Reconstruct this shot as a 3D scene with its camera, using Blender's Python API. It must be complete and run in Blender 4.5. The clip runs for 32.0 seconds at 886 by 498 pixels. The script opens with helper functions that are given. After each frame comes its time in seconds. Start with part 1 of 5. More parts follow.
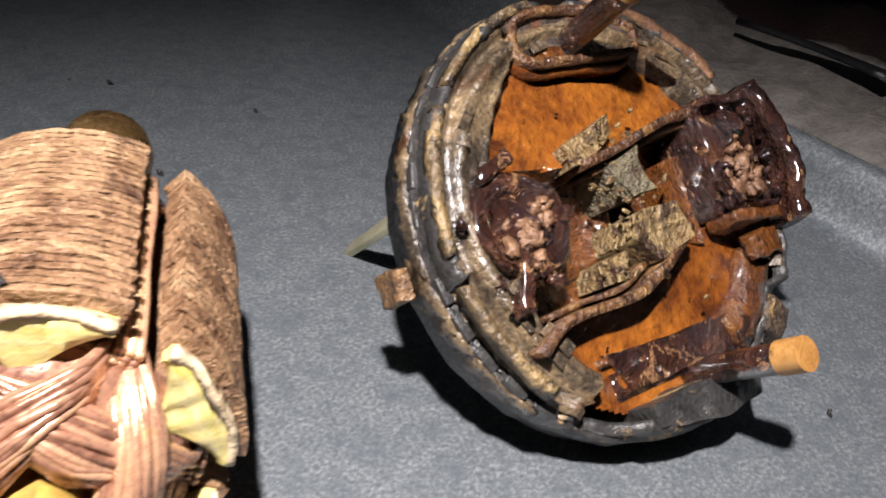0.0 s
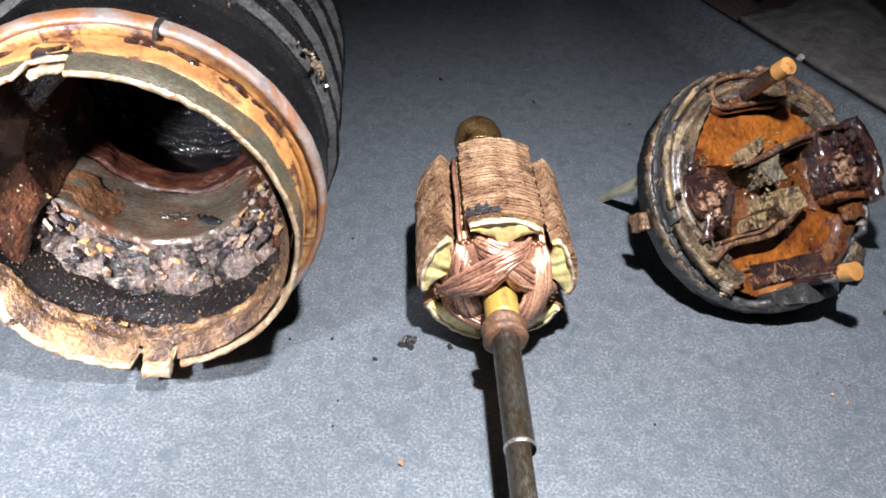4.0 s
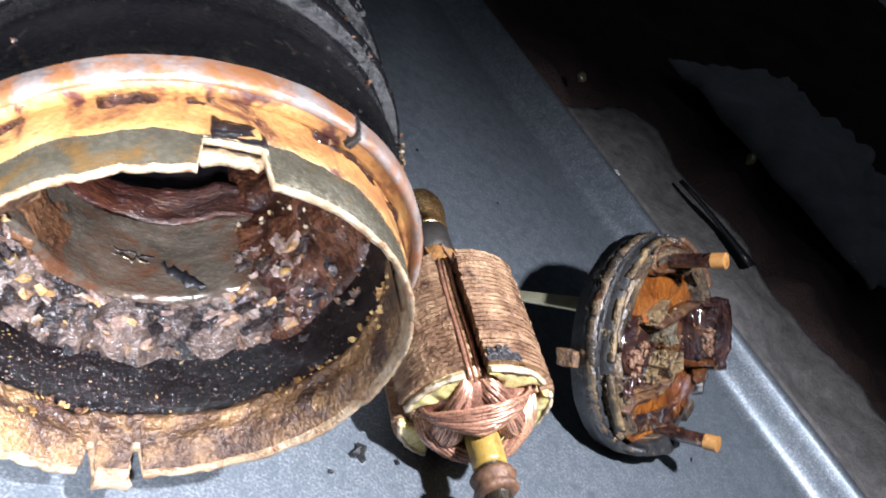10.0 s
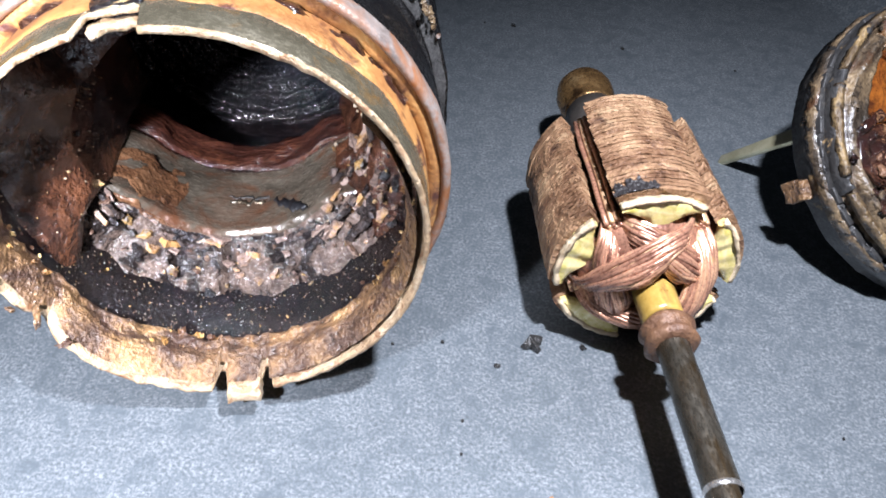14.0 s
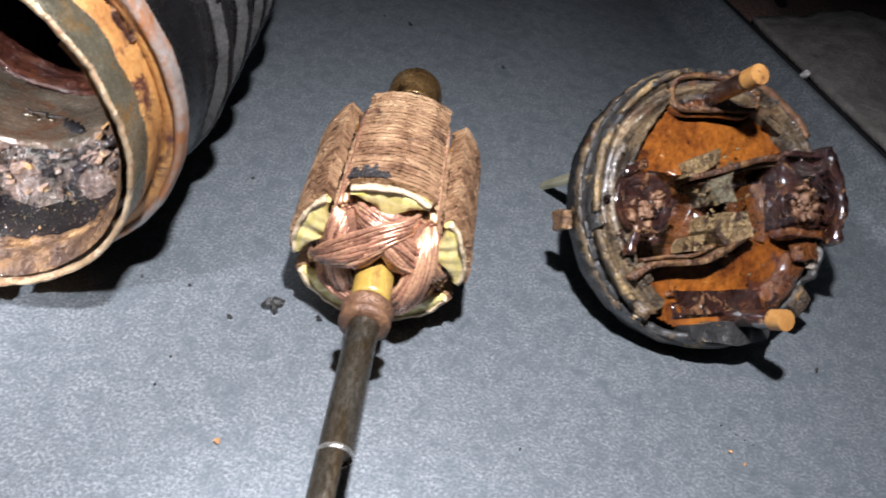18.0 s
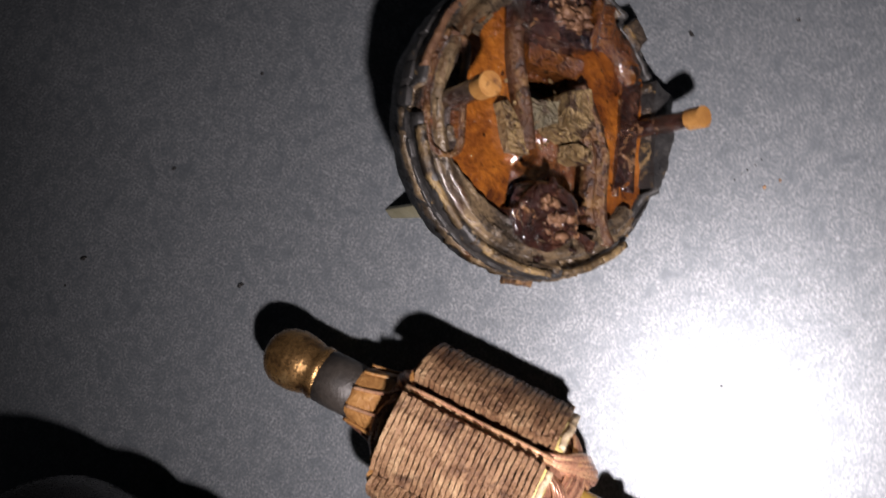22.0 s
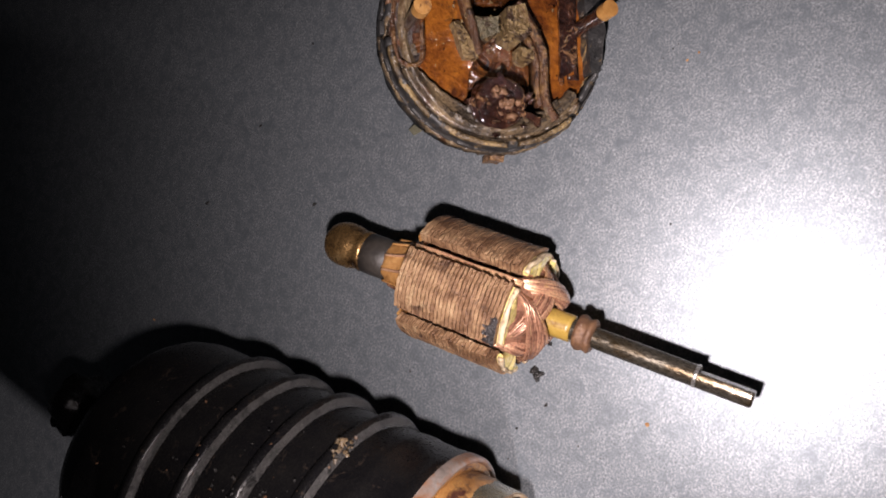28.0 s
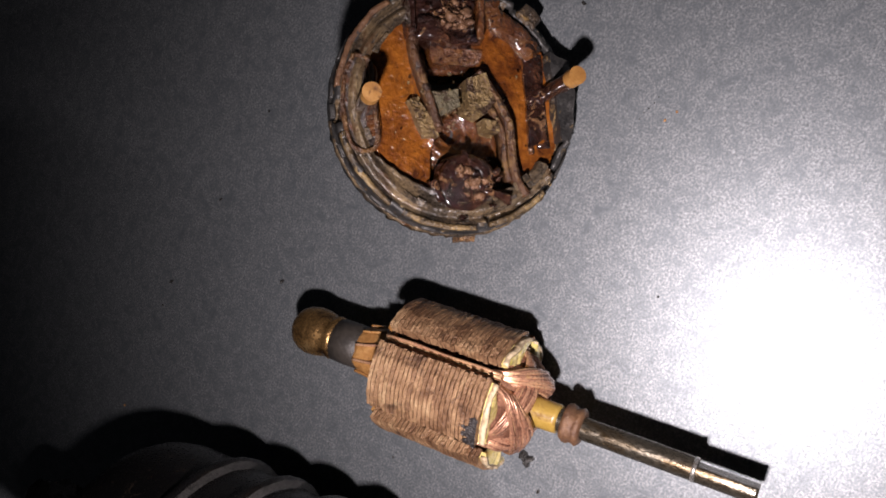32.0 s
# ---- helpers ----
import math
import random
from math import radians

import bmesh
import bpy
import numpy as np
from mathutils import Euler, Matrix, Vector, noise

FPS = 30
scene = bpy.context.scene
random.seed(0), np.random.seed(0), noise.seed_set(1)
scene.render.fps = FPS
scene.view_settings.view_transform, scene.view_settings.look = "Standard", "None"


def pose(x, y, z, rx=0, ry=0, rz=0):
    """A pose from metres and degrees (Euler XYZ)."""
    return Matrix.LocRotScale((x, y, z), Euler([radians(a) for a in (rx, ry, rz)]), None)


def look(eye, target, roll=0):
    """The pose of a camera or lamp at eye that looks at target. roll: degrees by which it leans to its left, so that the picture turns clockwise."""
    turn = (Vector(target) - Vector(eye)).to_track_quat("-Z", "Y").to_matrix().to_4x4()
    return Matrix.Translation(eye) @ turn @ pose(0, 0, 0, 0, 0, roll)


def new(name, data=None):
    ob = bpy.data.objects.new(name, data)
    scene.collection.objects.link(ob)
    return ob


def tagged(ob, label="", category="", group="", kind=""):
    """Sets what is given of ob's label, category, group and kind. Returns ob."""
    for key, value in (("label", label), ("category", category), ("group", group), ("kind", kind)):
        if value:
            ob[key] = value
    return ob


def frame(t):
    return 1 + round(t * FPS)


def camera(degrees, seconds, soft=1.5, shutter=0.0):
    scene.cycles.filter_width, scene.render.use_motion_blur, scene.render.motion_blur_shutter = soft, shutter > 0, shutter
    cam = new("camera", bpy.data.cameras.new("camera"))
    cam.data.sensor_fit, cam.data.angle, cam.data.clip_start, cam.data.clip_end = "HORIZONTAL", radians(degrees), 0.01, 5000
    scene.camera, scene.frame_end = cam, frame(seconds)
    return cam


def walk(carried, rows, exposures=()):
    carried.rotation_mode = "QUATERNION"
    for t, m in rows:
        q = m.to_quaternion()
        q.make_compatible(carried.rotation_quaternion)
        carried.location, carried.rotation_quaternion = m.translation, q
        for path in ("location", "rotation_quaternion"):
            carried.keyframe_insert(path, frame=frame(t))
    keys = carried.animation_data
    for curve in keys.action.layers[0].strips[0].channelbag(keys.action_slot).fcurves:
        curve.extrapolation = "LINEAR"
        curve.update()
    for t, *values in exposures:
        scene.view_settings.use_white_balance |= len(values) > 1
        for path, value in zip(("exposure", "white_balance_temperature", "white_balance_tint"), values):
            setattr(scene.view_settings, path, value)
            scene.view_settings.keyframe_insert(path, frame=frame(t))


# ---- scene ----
cam = camera(56.95, 32.0, soft=1.7, shutter=0.3)
PATH = [
    (0, 0.03874, -0.04003, 0.05508, 57.79, -6.94, -8.69),
    (0.5, 0.03190, -0.05056, 0.05952, 57.51, -6.58, -8.98),
    (1, 0.03221, -0.06208, 0.06861, 53.36, -5.09, -5.90),
    (1.5, 0.03002, -0.07553, 0.07671, 52.39, -4.63, -4.65),
    (2, 0.02655, -0.09215, 0.08790, 52.09, -5.30, -2.18),
    (2.5, 0.02648, -0.09867, 0.09571, 51.24, -4.08, -1.01),
    (3, 0.02325, -0.09900, 0.09781, 51.91, -4.01, 1.14),
    (3.5, 0.01956, -0.09882, 0.09661, 52.02, -3.54, 3.90),
    (5.5, -0.00474, -0.09818, 0.09272, 52.33, -4.60, -1.81),
    (6, -0.01643, -0.09233, 0.09329, 51.72, -6.24, -2.89),
    (6.5, -0.02945, -0.08529, 0.09398, 51.27, -10.70, -2.80),
    (7, -0.04438, -0.08427, 0.09714, 52.41, -18.64, -1.01),
    (7.5, -0.05193, -0.07502, 0.09053, 48.79, -25.20, 0.64),
    (8, -0.06876, -0.06533, 0.08477, 44.63, -34.59, 4.39),
    (8.5, -0.07476, -0.06522, 0.08332, 45.12, -38.74, 5.08),
    (9, -0.06932, -0.06573, 0.08532, 46.48, -39.39, 2.68),
    (9.5, -0.05917, -0.06773, 0.09061, 49.84, -37.34, -5.10),
    (10, -0.04882, -0.06874, 0.09114, 50.60, -34.48, -9.88),
    (10.5, -0.03864, -0.07149, 0.09272, 51.10, -29.02, -11.48),
    (11, -0.02990, -0.07468, 0.09104, 50.76, -21.34, -12.78),
    (11.5, -0.02567, -0.07163, 0.08629, 48.36, -14.27, -7.60),
    (12, -0.02339, -0.06934, 0.08454, 47.11, -11.17, -5.23),
    (12.5, -0.02078, -0.06933, 0.08475, 47.47, -7.31, -2.82),
    (13, -0.01360, -0.07145, 0.08338, 48.45, -3.27, -2.19),
    (13.5, -0.00718, -0.07351, 0.08385, 48.94, -2.52, -0.05),
    (14, -0.00231, -0.07887, 0.08400, 48.60, -2.31, 2.28),
    (14.5, 0.00233, -0.08074, 0.08111, 48.59, -2.52, 4.03),
    (16.5, 0.00045, -0.08080, 0.08171, 45.97, -7.65, 10.90),
    (17, 0.00739, -0.08064, 0.08374, 46.16, -10.36, 11.24),
    (17.5, 0.02077, -0.07833, 0.08643, 45.56, -10.72, 11.55),
    (18, 0.03272, -0.08273, 0.08890, 48.09, -11.40, 10.50),
    (18.5, 0.04063, -0.07743, 0.09969, 47.65, -6.83, 8.56),
    (19, 0.02447, -0.05727, 0.11630, 42.47, -1.35, -0.48),
    (19.5, 0.02835, -0.04163, 0.15334, 35.57, 5.78, -6.42),
    (20, 0.03588, -0.01099, 0.14782, 26.43, 9.80, -19.93),
    (20.5, 0.04336, -0.00434, 0.14188, 20.55, 13.72, -28.26),
    (21, 0.05242, 0.00822, 0.13778, 14.67, 14.71, -39.69),
    (21.5, 0.05601, 0.01143, 0.14144, 9.76, 13.19, -50.68),
    (22, 0.05691, 0.00142, 0.13353, 2.73, 14.12, -60.15),
    (22.5, 0.07328, -0.00484, 0.13692, -1.92, 16.50, -70.07),
    (23, 0.09569, -0.01033, 0.12407, -2.63, 20.19, -73.75),
    (23.5, 0.09696, -0.01497, 0.12822, -2.72, 22.01, -74.03),
    (24, 0.08856, -0.02230, 0.12374, 2.52, 21.13, -69.42),
    (24.5, 0.08288, -0.02187, 0.10768, 2.37, 18.54, -71.02),
    (26.5, 0.09145, -0.02659, 0.16351, -1.29, 24.46, -68.65),
    (27, 0.07383, -0.03436, 0.15477, -1.84, 25.09, -68.03),
    (27.5, 0.06286, -0.04061, 0.15496, -0.22, 25.47, -66.87),
    (28, 0.05519, -0.04641, 0.15989, 0.68, 26.53, -66.70),
    (28.5, 0.05262, -0.04783, 0.16062, 0.59, 26.72, -66.76),
    (29, 0.05201, -0.04768, 0.15889, 0.06, 26.20, -66.94),
    (29.5, 0.05748, -0.04874, 0.15904, -0.48, 26.79, -67.96),
    (30, 0.06117, -0.05148, 0.16360, -0.71, 28.25, -68.34),
    (30.5, 0.06183, -0.04981, 0.15978, -0.66, 27.43, -68.43),
    (31, 0.06323, -0.04214, 0.14463, -0.35, 26.42, -69.65),
    (31.5, 0.07255, -0.04009, 0.14762, -1.76, 26.65, -71.03),
    (32, 0.07098, -0.04016, 0.14762, -1.57, 26.49, -70.82),
]
EXPOSURES = [
    (0.0, 0.08, 6850, 12), (1.2, -0.1, 6750, 11), (2.0, -0.1, 6350, 10), (3.5, -0.05, 6150, 10), (6.0, 0.0, 5900, 10), (13.0, -0.05, 5750, 10), (15.5, -0.17, 5900, 10), (17.0, -0.27, 6050, 10), (18.0, -0.22, 6200, 10),
    (19.0, 0.35, 6000, 10), (19.6, 0.85, 6200, 10), (20.5, 0.85, 6350, 12), (21.5, -0.05, 6650, 15), (22.0, -0.84, 6950, 19), (22.6, -0.78, 7000, 21), (24.0, -0.8, 7000, 21), (27.0, -0.82, 7050, 21), (32.0, -0.95, 7050, 21),
]
walk(cam, [(t, pose(x, y, z, rx, ry, rz)) for t, x, y, z, rx, ry, rz in PATH], EXPOSURES)

# ---- light: two fixed spots in place of one moving torch, and a faint room ----
world = bpy.data.worlds.new("room_air")
world.use_nodes = True
scene.world = world
world.node_tree.nodes["Background"].inputs[0].default_value = (0.75, 0.85, 1.0, 1)
world.node_tree.nodes["Background"].inputs[1].default_value = 0.014


def fixed_spot(eye, target, watts, cone):
    data = bpy.data.lights.new("torch_stand_in", "SPOT")
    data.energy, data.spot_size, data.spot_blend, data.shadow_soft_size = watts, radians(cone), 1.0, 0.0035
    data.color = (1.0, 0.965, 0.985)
    ob = new("torch_stand_in", data)
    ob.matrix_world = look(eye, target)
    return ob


# moving torch fixed over the board; a second spot added for the open housing
fixed_spot((0.027, -0.039, 0.140), (0.045, -0.022, 0.0), 3.5, 109)
fixed_spot((-0.050, -0.089, 0.086), (-0.074, 0.012, 0.0), 3.6, 84)


# ---- materials ----
def ramp(nt, fac, stops):
    n = nt.nodes.new("ShaderNodeValToRGB")
    e = n.color_ramp.elements
    while len(e) < len(stops):
        e.new(0.5)
    for k, (p, c) in enumerate(stops):
        e[k].position, e[k].color = p, (*c, 1)
    nt.links.new(fac, n.inputs[0])
    return n.outputs[0]


def noise_tex(nt, vec, scale, detail=4.0, rough=0.6, dist=0.0):
    n = nt.nodes.new("ShaderNodeTexNoise")
    n.inputs["Scale"].default_value = scale
    n.inputs["Detail"].default_value = detail
    n.inputs["Roughness"].default_value = rough
    n.inputs["Distortion"].default_value = dist
    nt.links.new(vec, n.inputs["Vector"])
    return n.outputs[0]


def mixed(nt, fac, a, b, mode="MIX"):
    n = nt.nodes.new("ShaderNodeMix")
    n.data_type, n.blend_type = "RGBA", mode
    for key, v in ((0, fac), (6, a), (7, b)):
        if isinstance(v, (int, float)):
            n.inputs[key].default_value = v
        elif isinstance(v, tuple):
            n.inputs[key].default_value = (*v, 1)
        else:
            nt.links.new(v, n.inputs[key])
    return n.outputs[2]


def mathn(nt, op, a, b=0.0):
    n = nt.nodes.new("ShaderNodeMath")
    n.operation = op
    for key, v in ((0, a), (1, b)):
        if isinstance(v, (int, float)):
            n.inputs[key].default_value = v
        else:
            nt.links.new(v, n.inputs[key])
    return n.outputs[0]


def mat(name, stops, scale=300, rough=(0.4, 0.6), metal=0.0, bump=0.3, grain=2500, over=None, over_at=(0.55, 0.62), over_scale=500,
        rand=0.0, island=0.0, coat=0.0, stretch=(1, 1, 1), over_rough=None, height=0.0004, joint=False):
    """A surface: broad colour variation, finer grain, patches of a second colour, uneven gloss and relief."""
    m = bpy.data.materials.new(name)
    m.use_nodes = True
    nt = m.node_tree
    p = nt.nodes["Principled BSDF"]
    tc = nt.nodes.new("ShaderNodeTexCoord")
    mp = nt.nodes.new("ShaderNodeMapping")
    mp.inputs["Scale"].default_value = stretch
    where = tc.outputs["Object"]
    if joint:  # one pattern runs on over neighbouring pieces
        where = nt.nodes.new("ShaderNodeNewGeometry").outputs["Position"]
    nt.links.new(where, mp.inputs[0])
    vec = mp.outputs[0]
    broad = noise_tex(nt, vec, scale, 5, 0.62, 0.4)
    fine = noise_tex(nt, vec, grain, 3, 0.6)
    fac = mathn(nt, "ADD", mathn(nt, "MULTIPLY", broad, 0.72), mathn(nt, "MULTIPLY", fine, 0.28))
    if rand:
        oi = nt.nodes.new("ShaderNodeObjectInfo")
        fac = mathn(nt, "ADD", fac, mathn(nt, "MULTIPLY", mathn(nt, "SUBTRACT", oi.outputs["Random"], 0.5), rand))
    if island:
        geo = nt.nodes.new("ShaderNodeNewGeometry")
        fac = mathn(nt, "ADD", fac, mathn(nt, "MULTIPLY", mathn(nt, "SUBTRACT", geo.outputs["Random Per Island"], 0.5), island))
    col = ramp(nt, fac, stops)
    rg = nt.nodes.new("ShaderNodeMapRange")
    rg.inputs["From Min"].default_value, rg.inputs["From Max"].default_value = 0.3, 0.7
    rg.inputs["To Min"].default_value, rg.inputs["To Max"].default_value = rough
    nt.links.new(fine, rg.inputs[0])
    rough_out = rg.outputs[0]
    if over:
        patch = noise_tex(nt, vec, over_scale, 6, 0.68, 0.8)
        edge = ramp(nt, patch, [(over_at[0], (0, 0, 0)), (over_at[1], (1, 1, 1))])
        col = mixed(nt, edge, col, over)
        if over_rough is not None:
            rough_out = mathn(nt, "ADD", mathn(nt, "MULTIPLY", rough_out, mathn(nt, "SUBTRACT", 1.0, edge)), mathn(nt, "MULTIPLY", edge, over_rough))
    nt.links.new(col, p.inputs["Base Color"])
    nt.links.new(rough_out, p.inputs["Roughness"])
    p.inputs["Metallic"].default_value = metal
    if coat:
        p.inputs["Coat Weight"].default_value = coat
        p.inputs["Coat Roughness"].default_value = 0.12
    if bump:
        bn = nt.nodes.new("ShaderNodeBump")
        bn.inputs["Strength"].default_value = bump
        bn.inputs["Distance"].default_value = height
        nt.links.new(mathn(nt, "ADD", broad, mathn(nt, "MULTIPLY", fine, 0.6)), bn.inputs["Height"])
        nt.links.new(bn.outputs[0], p.inputs["Normal"])
    return m


BOARD = mat("board_paint", [(0.38, (0.096, 0.11, 0.12)), (0.5, (0.168, 0.187, 0.202)), (0.62, (0.29, 0.312, 0.33))], 2300, (0.36, 0.54), 0.56, 0.25, 6500, (0.112, 0.131, 0.147), (0.44, 0.7), 330, height=0.0001)
RUBBER = mat("black_sleeve", [(0.3, (0.003, 0.003, 0.004)), (0.7, (0.009, 0.0085, 0.008))], 120, (0.16, 0.34), 0.0, 0.3, 1800, (0.04, 0.03, 0.023), (0.6, 0.72), 330)
RUBBER.node_tree.nodes["Principled BSDF"].inputs["Specular IOR Level"].default_value = 0.2
RIB = mat("dusty_rib", [(0.32, (0.008, 0.008, 0.008)), (0.48, (0.032, 0.031, 0.03)), (0.6, (0.078, 0.076, 0.072)), (0.74, (0.2, 0.195, 0.185))], 3400, (0.3, 0.6), 0.0, 1.0, 7000, (0.007, 0.007, 0.007), (0.5, 0.62), 600, height=0.0003)
RIMMETAL = mat("worn_sleeve_edge", [(0.3, (0.1, 0.08, 0.07)), (0.6, (0.28, 0.24, 0.215))], 220, (0.28, 0.48), 0.3, 0.4, 2000, (0.26, 0.11, 0.045), (0.46, 0.6), 140)
RUSTBAND = mat("rust_band", [(0.3, (0.15, 0.055, 0.02)), (0.5, (0.34, 0.165, 0.05)), (0.7, (0.46, 0.31, 0.12))], 110, (0.35, 0.6), 0.1, 0.6, 2000, (0.06, 0.02, 0.014), (0.52, 0.62), 150)
LIP = mat("dull_steel", [(0.3, (0.1, 0.088, 0.058)), (0.5, (0.17, 0.152, 0.105)), (0.7, (0.27, 0.245, 0.18))], 110, (0.16, 0.36), 0.7, 0.3, 1600, (0.26, 0.15, 0.05), (0.54, 0.7), 200)
LIPEDGE = mat("pale_torn_edge", [(0.3, (0.14, 0.08, 0.04)), (0.5, (0.3, 0.21, 0.12)), (0.68, (0.47, 0.39, 0.28))], 380, (0.28, 0.55), 0.1, 0.9, 2400, (0.17, 0.08, 0.035), (0.54, 0.62), 330, height=0.0006)
CRUST = mat("tan_crust", [(0.34, (0.02, 0.012, 0.009)), (0.44, (0.075, 0.043, 0.026)), (0.54, (0.17, 0.095, 0.042)), (0.63, (0.26, 0.16, 0.07)), (0.75, (0.37, 0.29, 0.19))], 150, (0.2, 0.5), 0.0, 1.0, 1500, (0.045, 0.024, 0.016), (0.5, 0.6), 110, height=0.0012)
GREASE = mat("black_grease", [(0.35, (0.003, 0.0025, 0.003)), (0.6, (0.009, 0.0065, 0.007)), (0.75, (0.03, 0.017, 0.014))], 380, (0.05, 0.22), 0.0, 1.0, 1300, (0.15, 0.1, 0.07), (0.685, 0.71), 1500, height=0.0011)
OIL = mat("oily_black", [(0.3, (0.003, 0.003, 0.004)), (0.7, (0.009, 0.0085, 0.009))], 70, (0.03, 0.12), 0.0, 0.7, 230, height=0.006)
WETRUST = mat("wet_rust_wall", [(0.34, (0.008, 0.004, 0.003)), (0.48, (0.04, 0.016, 0.009)), (0.62, (0.105, 0.042, 0.02)), (0.78, (0.21, 0.1, 0.05))], 170, (0.05, 0.24), 0.0, 1.0, 1100, (0.012, 0.006, 0.005), (0.56, 0.64), 260, coat=0.6, height=0.0011)
MAGNET = mat("magnet_face", [(0.3, (0.024, 0.019, 0.014)), (0.5, (0.075, 0.062, 0.046)), (0.72, (0.15, 0.125, 0.095))], 130, (0.12, 0.34), 0.2, 0.5, 1500, (0.085, 0.036, 0.018), (0.5, 0.66), 110, stretch=(0.8, 1.5, 0.8))
REDRUST = mat("red_brown_wall", [(0.3, (0.01, 0.004, 0.003)), (0.5, (0.042, 0.014, 0.009)), (0.66, (0.1, 0.036, 0.018)), (0.8, (0.17, 0.07, 0.03))], 230, (0.07, 0.26), 0.0, 0.9, 1600, (0.26, 0.17, 0.1), (0.68, 0.71), 1300, height=0.0008, stretch=(0.7, 1.7, 0.7))
BANK = mat("wet_mud_crust", [(0.36, (0.012, 0.009, 0.008)), (0.46, (0.046, 0.033, 0.026)), (0.57, (0.12, 0.086, 0.069)), (0.69, (0.205, 0.152, 0.126)), (0.82, (0.26, 0.15, 0.065))], 120, (0.06, 0.3), 0.0, 1.0, 1000, (0.012, 0.009, 0.008), (0.5, 0.59), 150, height=0.0012)
SLAB = mat("loose_slab", [(0.18, (0.016, 0.013, 0.013)), (0.36, (0.05, 0.038, 0.034)), (0.52, (0.15, 0.105, 0.085)), (0.7, (0.29, 0.21, 0.175)), (0.88, (0.34, 0.19, 0.07))], 420, (0.08, 0.3), 0.0, 0.9, 2200, height=0.0006, rand=0.8)
GRIT = mat("grit", [(0.12, (0.02, 0.02, 0.022)), (0.32, (0.05, 0.046, 0.046)), (0.46, (0.08, 0.044, 0.03)), (0.58, (0.14, 0.085, 0.058)), (0.7, (0.18, 0.125, 0.095)), (0.82, (0.32, 0.19, 0.05)), (0.92, (0.2, 0.19, 0.19))], 500, (0.1, 0.45), 0.1, 0.8, 2500, height=0.0006, island=0.95)
LAMINATE = mat("rusted_lamination", [(0.28, (0.038, 0.018, 0.01)), (0.42, (0.145, 0.072, 0.035)), (0.57, (0.3, 0.178, 0.094)), (0.72, (0.48, 0.345, 0.2))], 210, (0.38, 0.7), 0.15, 1.0, 1900, (0.065, 0.03, 0.016), (0.54, 0.68), 260, rand=0.08, joint=True, height=0.0008)
SCORCH = mat("scorched_patch", [(0.3, (0.008, 0.007, 0.007)), (0.7, (0.03, 0.026, 0.026))], 500, (0.25, 0.6), 0, 1.0, 2200, (0.2, 0.12, 0.07), (0.64, 0.7), 500)
INSUL = mat("resin_insulator", [(0.3, (0.38, 0.33, 0.09)), (0.5, (0.56, 0.46, 0.17)), (0.7, (0.66, 0.55, 0.33))], 130, (0.2, 0.4), 0.0, 0.3, 1500, (0.4, 0.34, 0.06), (0.58, 0.72), 130)
CREAM = mat("cream_insulator_edge", [(0.3, (0.28, 0.19, 0.1)), (0.6, (0.56, 0.46, 0.31))], 400, (0.4, 0.6), 0.0, 0.6, 2000, (0.13, 0.07, 0.035), (0.56, 0.66), 350)
COPPER = mat("varnished_copper", [(0.2, (0.11, 0.045, 0.03)), (0.5, (0.42, 0.22, 0.14)), (0.8, (0.68, 0.45, 0.25))], 160, (0.2, 0.4), 0.45, 0.2, 2000, (0.5, 0.32, 0.1), (0.62, 0.74), 130, island=0.45, rand=0.3)
YELLOW = mat("yellow_sleeve", [(0.3, (0.23, 0.14, 0.026)), (0.7, (0.37, 0.25, 0.06))], 200, (0.25, 0.45), 0.0, 0.3, 1500, (0.16, 0.085, 0.025), (0.52, 0.66), 200)
SHAFT = mat("tarnished_steel_shaft", [(0.3, (0.045, 0.04, 0.03)), (0.55, (0.105, 0.093, 0.073)), (0.75, (0.22, 0.2, 0.17))], 240, (0.18, 0.4), 0.8, 0.3, 2400, (0.075, 0.052, 0.028), (0.48, 0.62), 170, stretch=(1, 0.35, 1))
COLLAR = mat("rusted_collar", [(0.3, (0.06, 0.028, 0.018)), (0.7, (0.19, 0.1, 0.05))], 400, (0.35, 0.65), 0.2, 0.8)
BRASS = mat("tarnished_brass", [(0.3, (0.12, 0.066, 0.026)), (0.55, (0.34, 0.2, 0.08)), (0.75, (0.54, 0.37, 0.18))], 240, (0.18, 0.4), 0.85, 0.4, 1800, (0.07, 0.038, 0.018), (0.52, 0.64), 260)
CARBON = mat("black_band", [(0.3, (0.012, 0.011, 0.01)), (0.7, (0.045, 0.038, 0.032))], 250, (0.35, 0.6), 0.0, 0.4)
CORD = mat("lacquered_cord", [(0.3, (0.09, 0.04, 0.014)), (0.5, (0.26, 0.125, 0.04)), (0.7, (0.4, 0.22, 0.08))], 320, (0.3, 0.55), 0.0, 0.8, 1700)
CAPBLACK = mat("dirty_black_plastic", [(0.3, (0.008, 0.008, 0.009)), (0.6, (0.03, 0.029, 0.028)), (0.78, (0.1, 0.085, 0.065))], 260, (0.3, 0.6), 0.0, 0.7, 1900, (0.3, 0.2, 0.09), (0.6, 0.68), 300)
CAPCRUST = mat("grey_tan_deposit", [(0.34, (0.006, 0.005, 0.005)), (0.5, (0.03, 0.021, 0.015)), (0.64, (0.085, 0.058, 0.036)), (0.8, (0.2, 0.135, 0.07))], 260, (0.25, 0.55), 0.0, 0.9, 1900, (0.3, 0.185, 0.07), (0.55, 0.65), 200, height=0.0008)
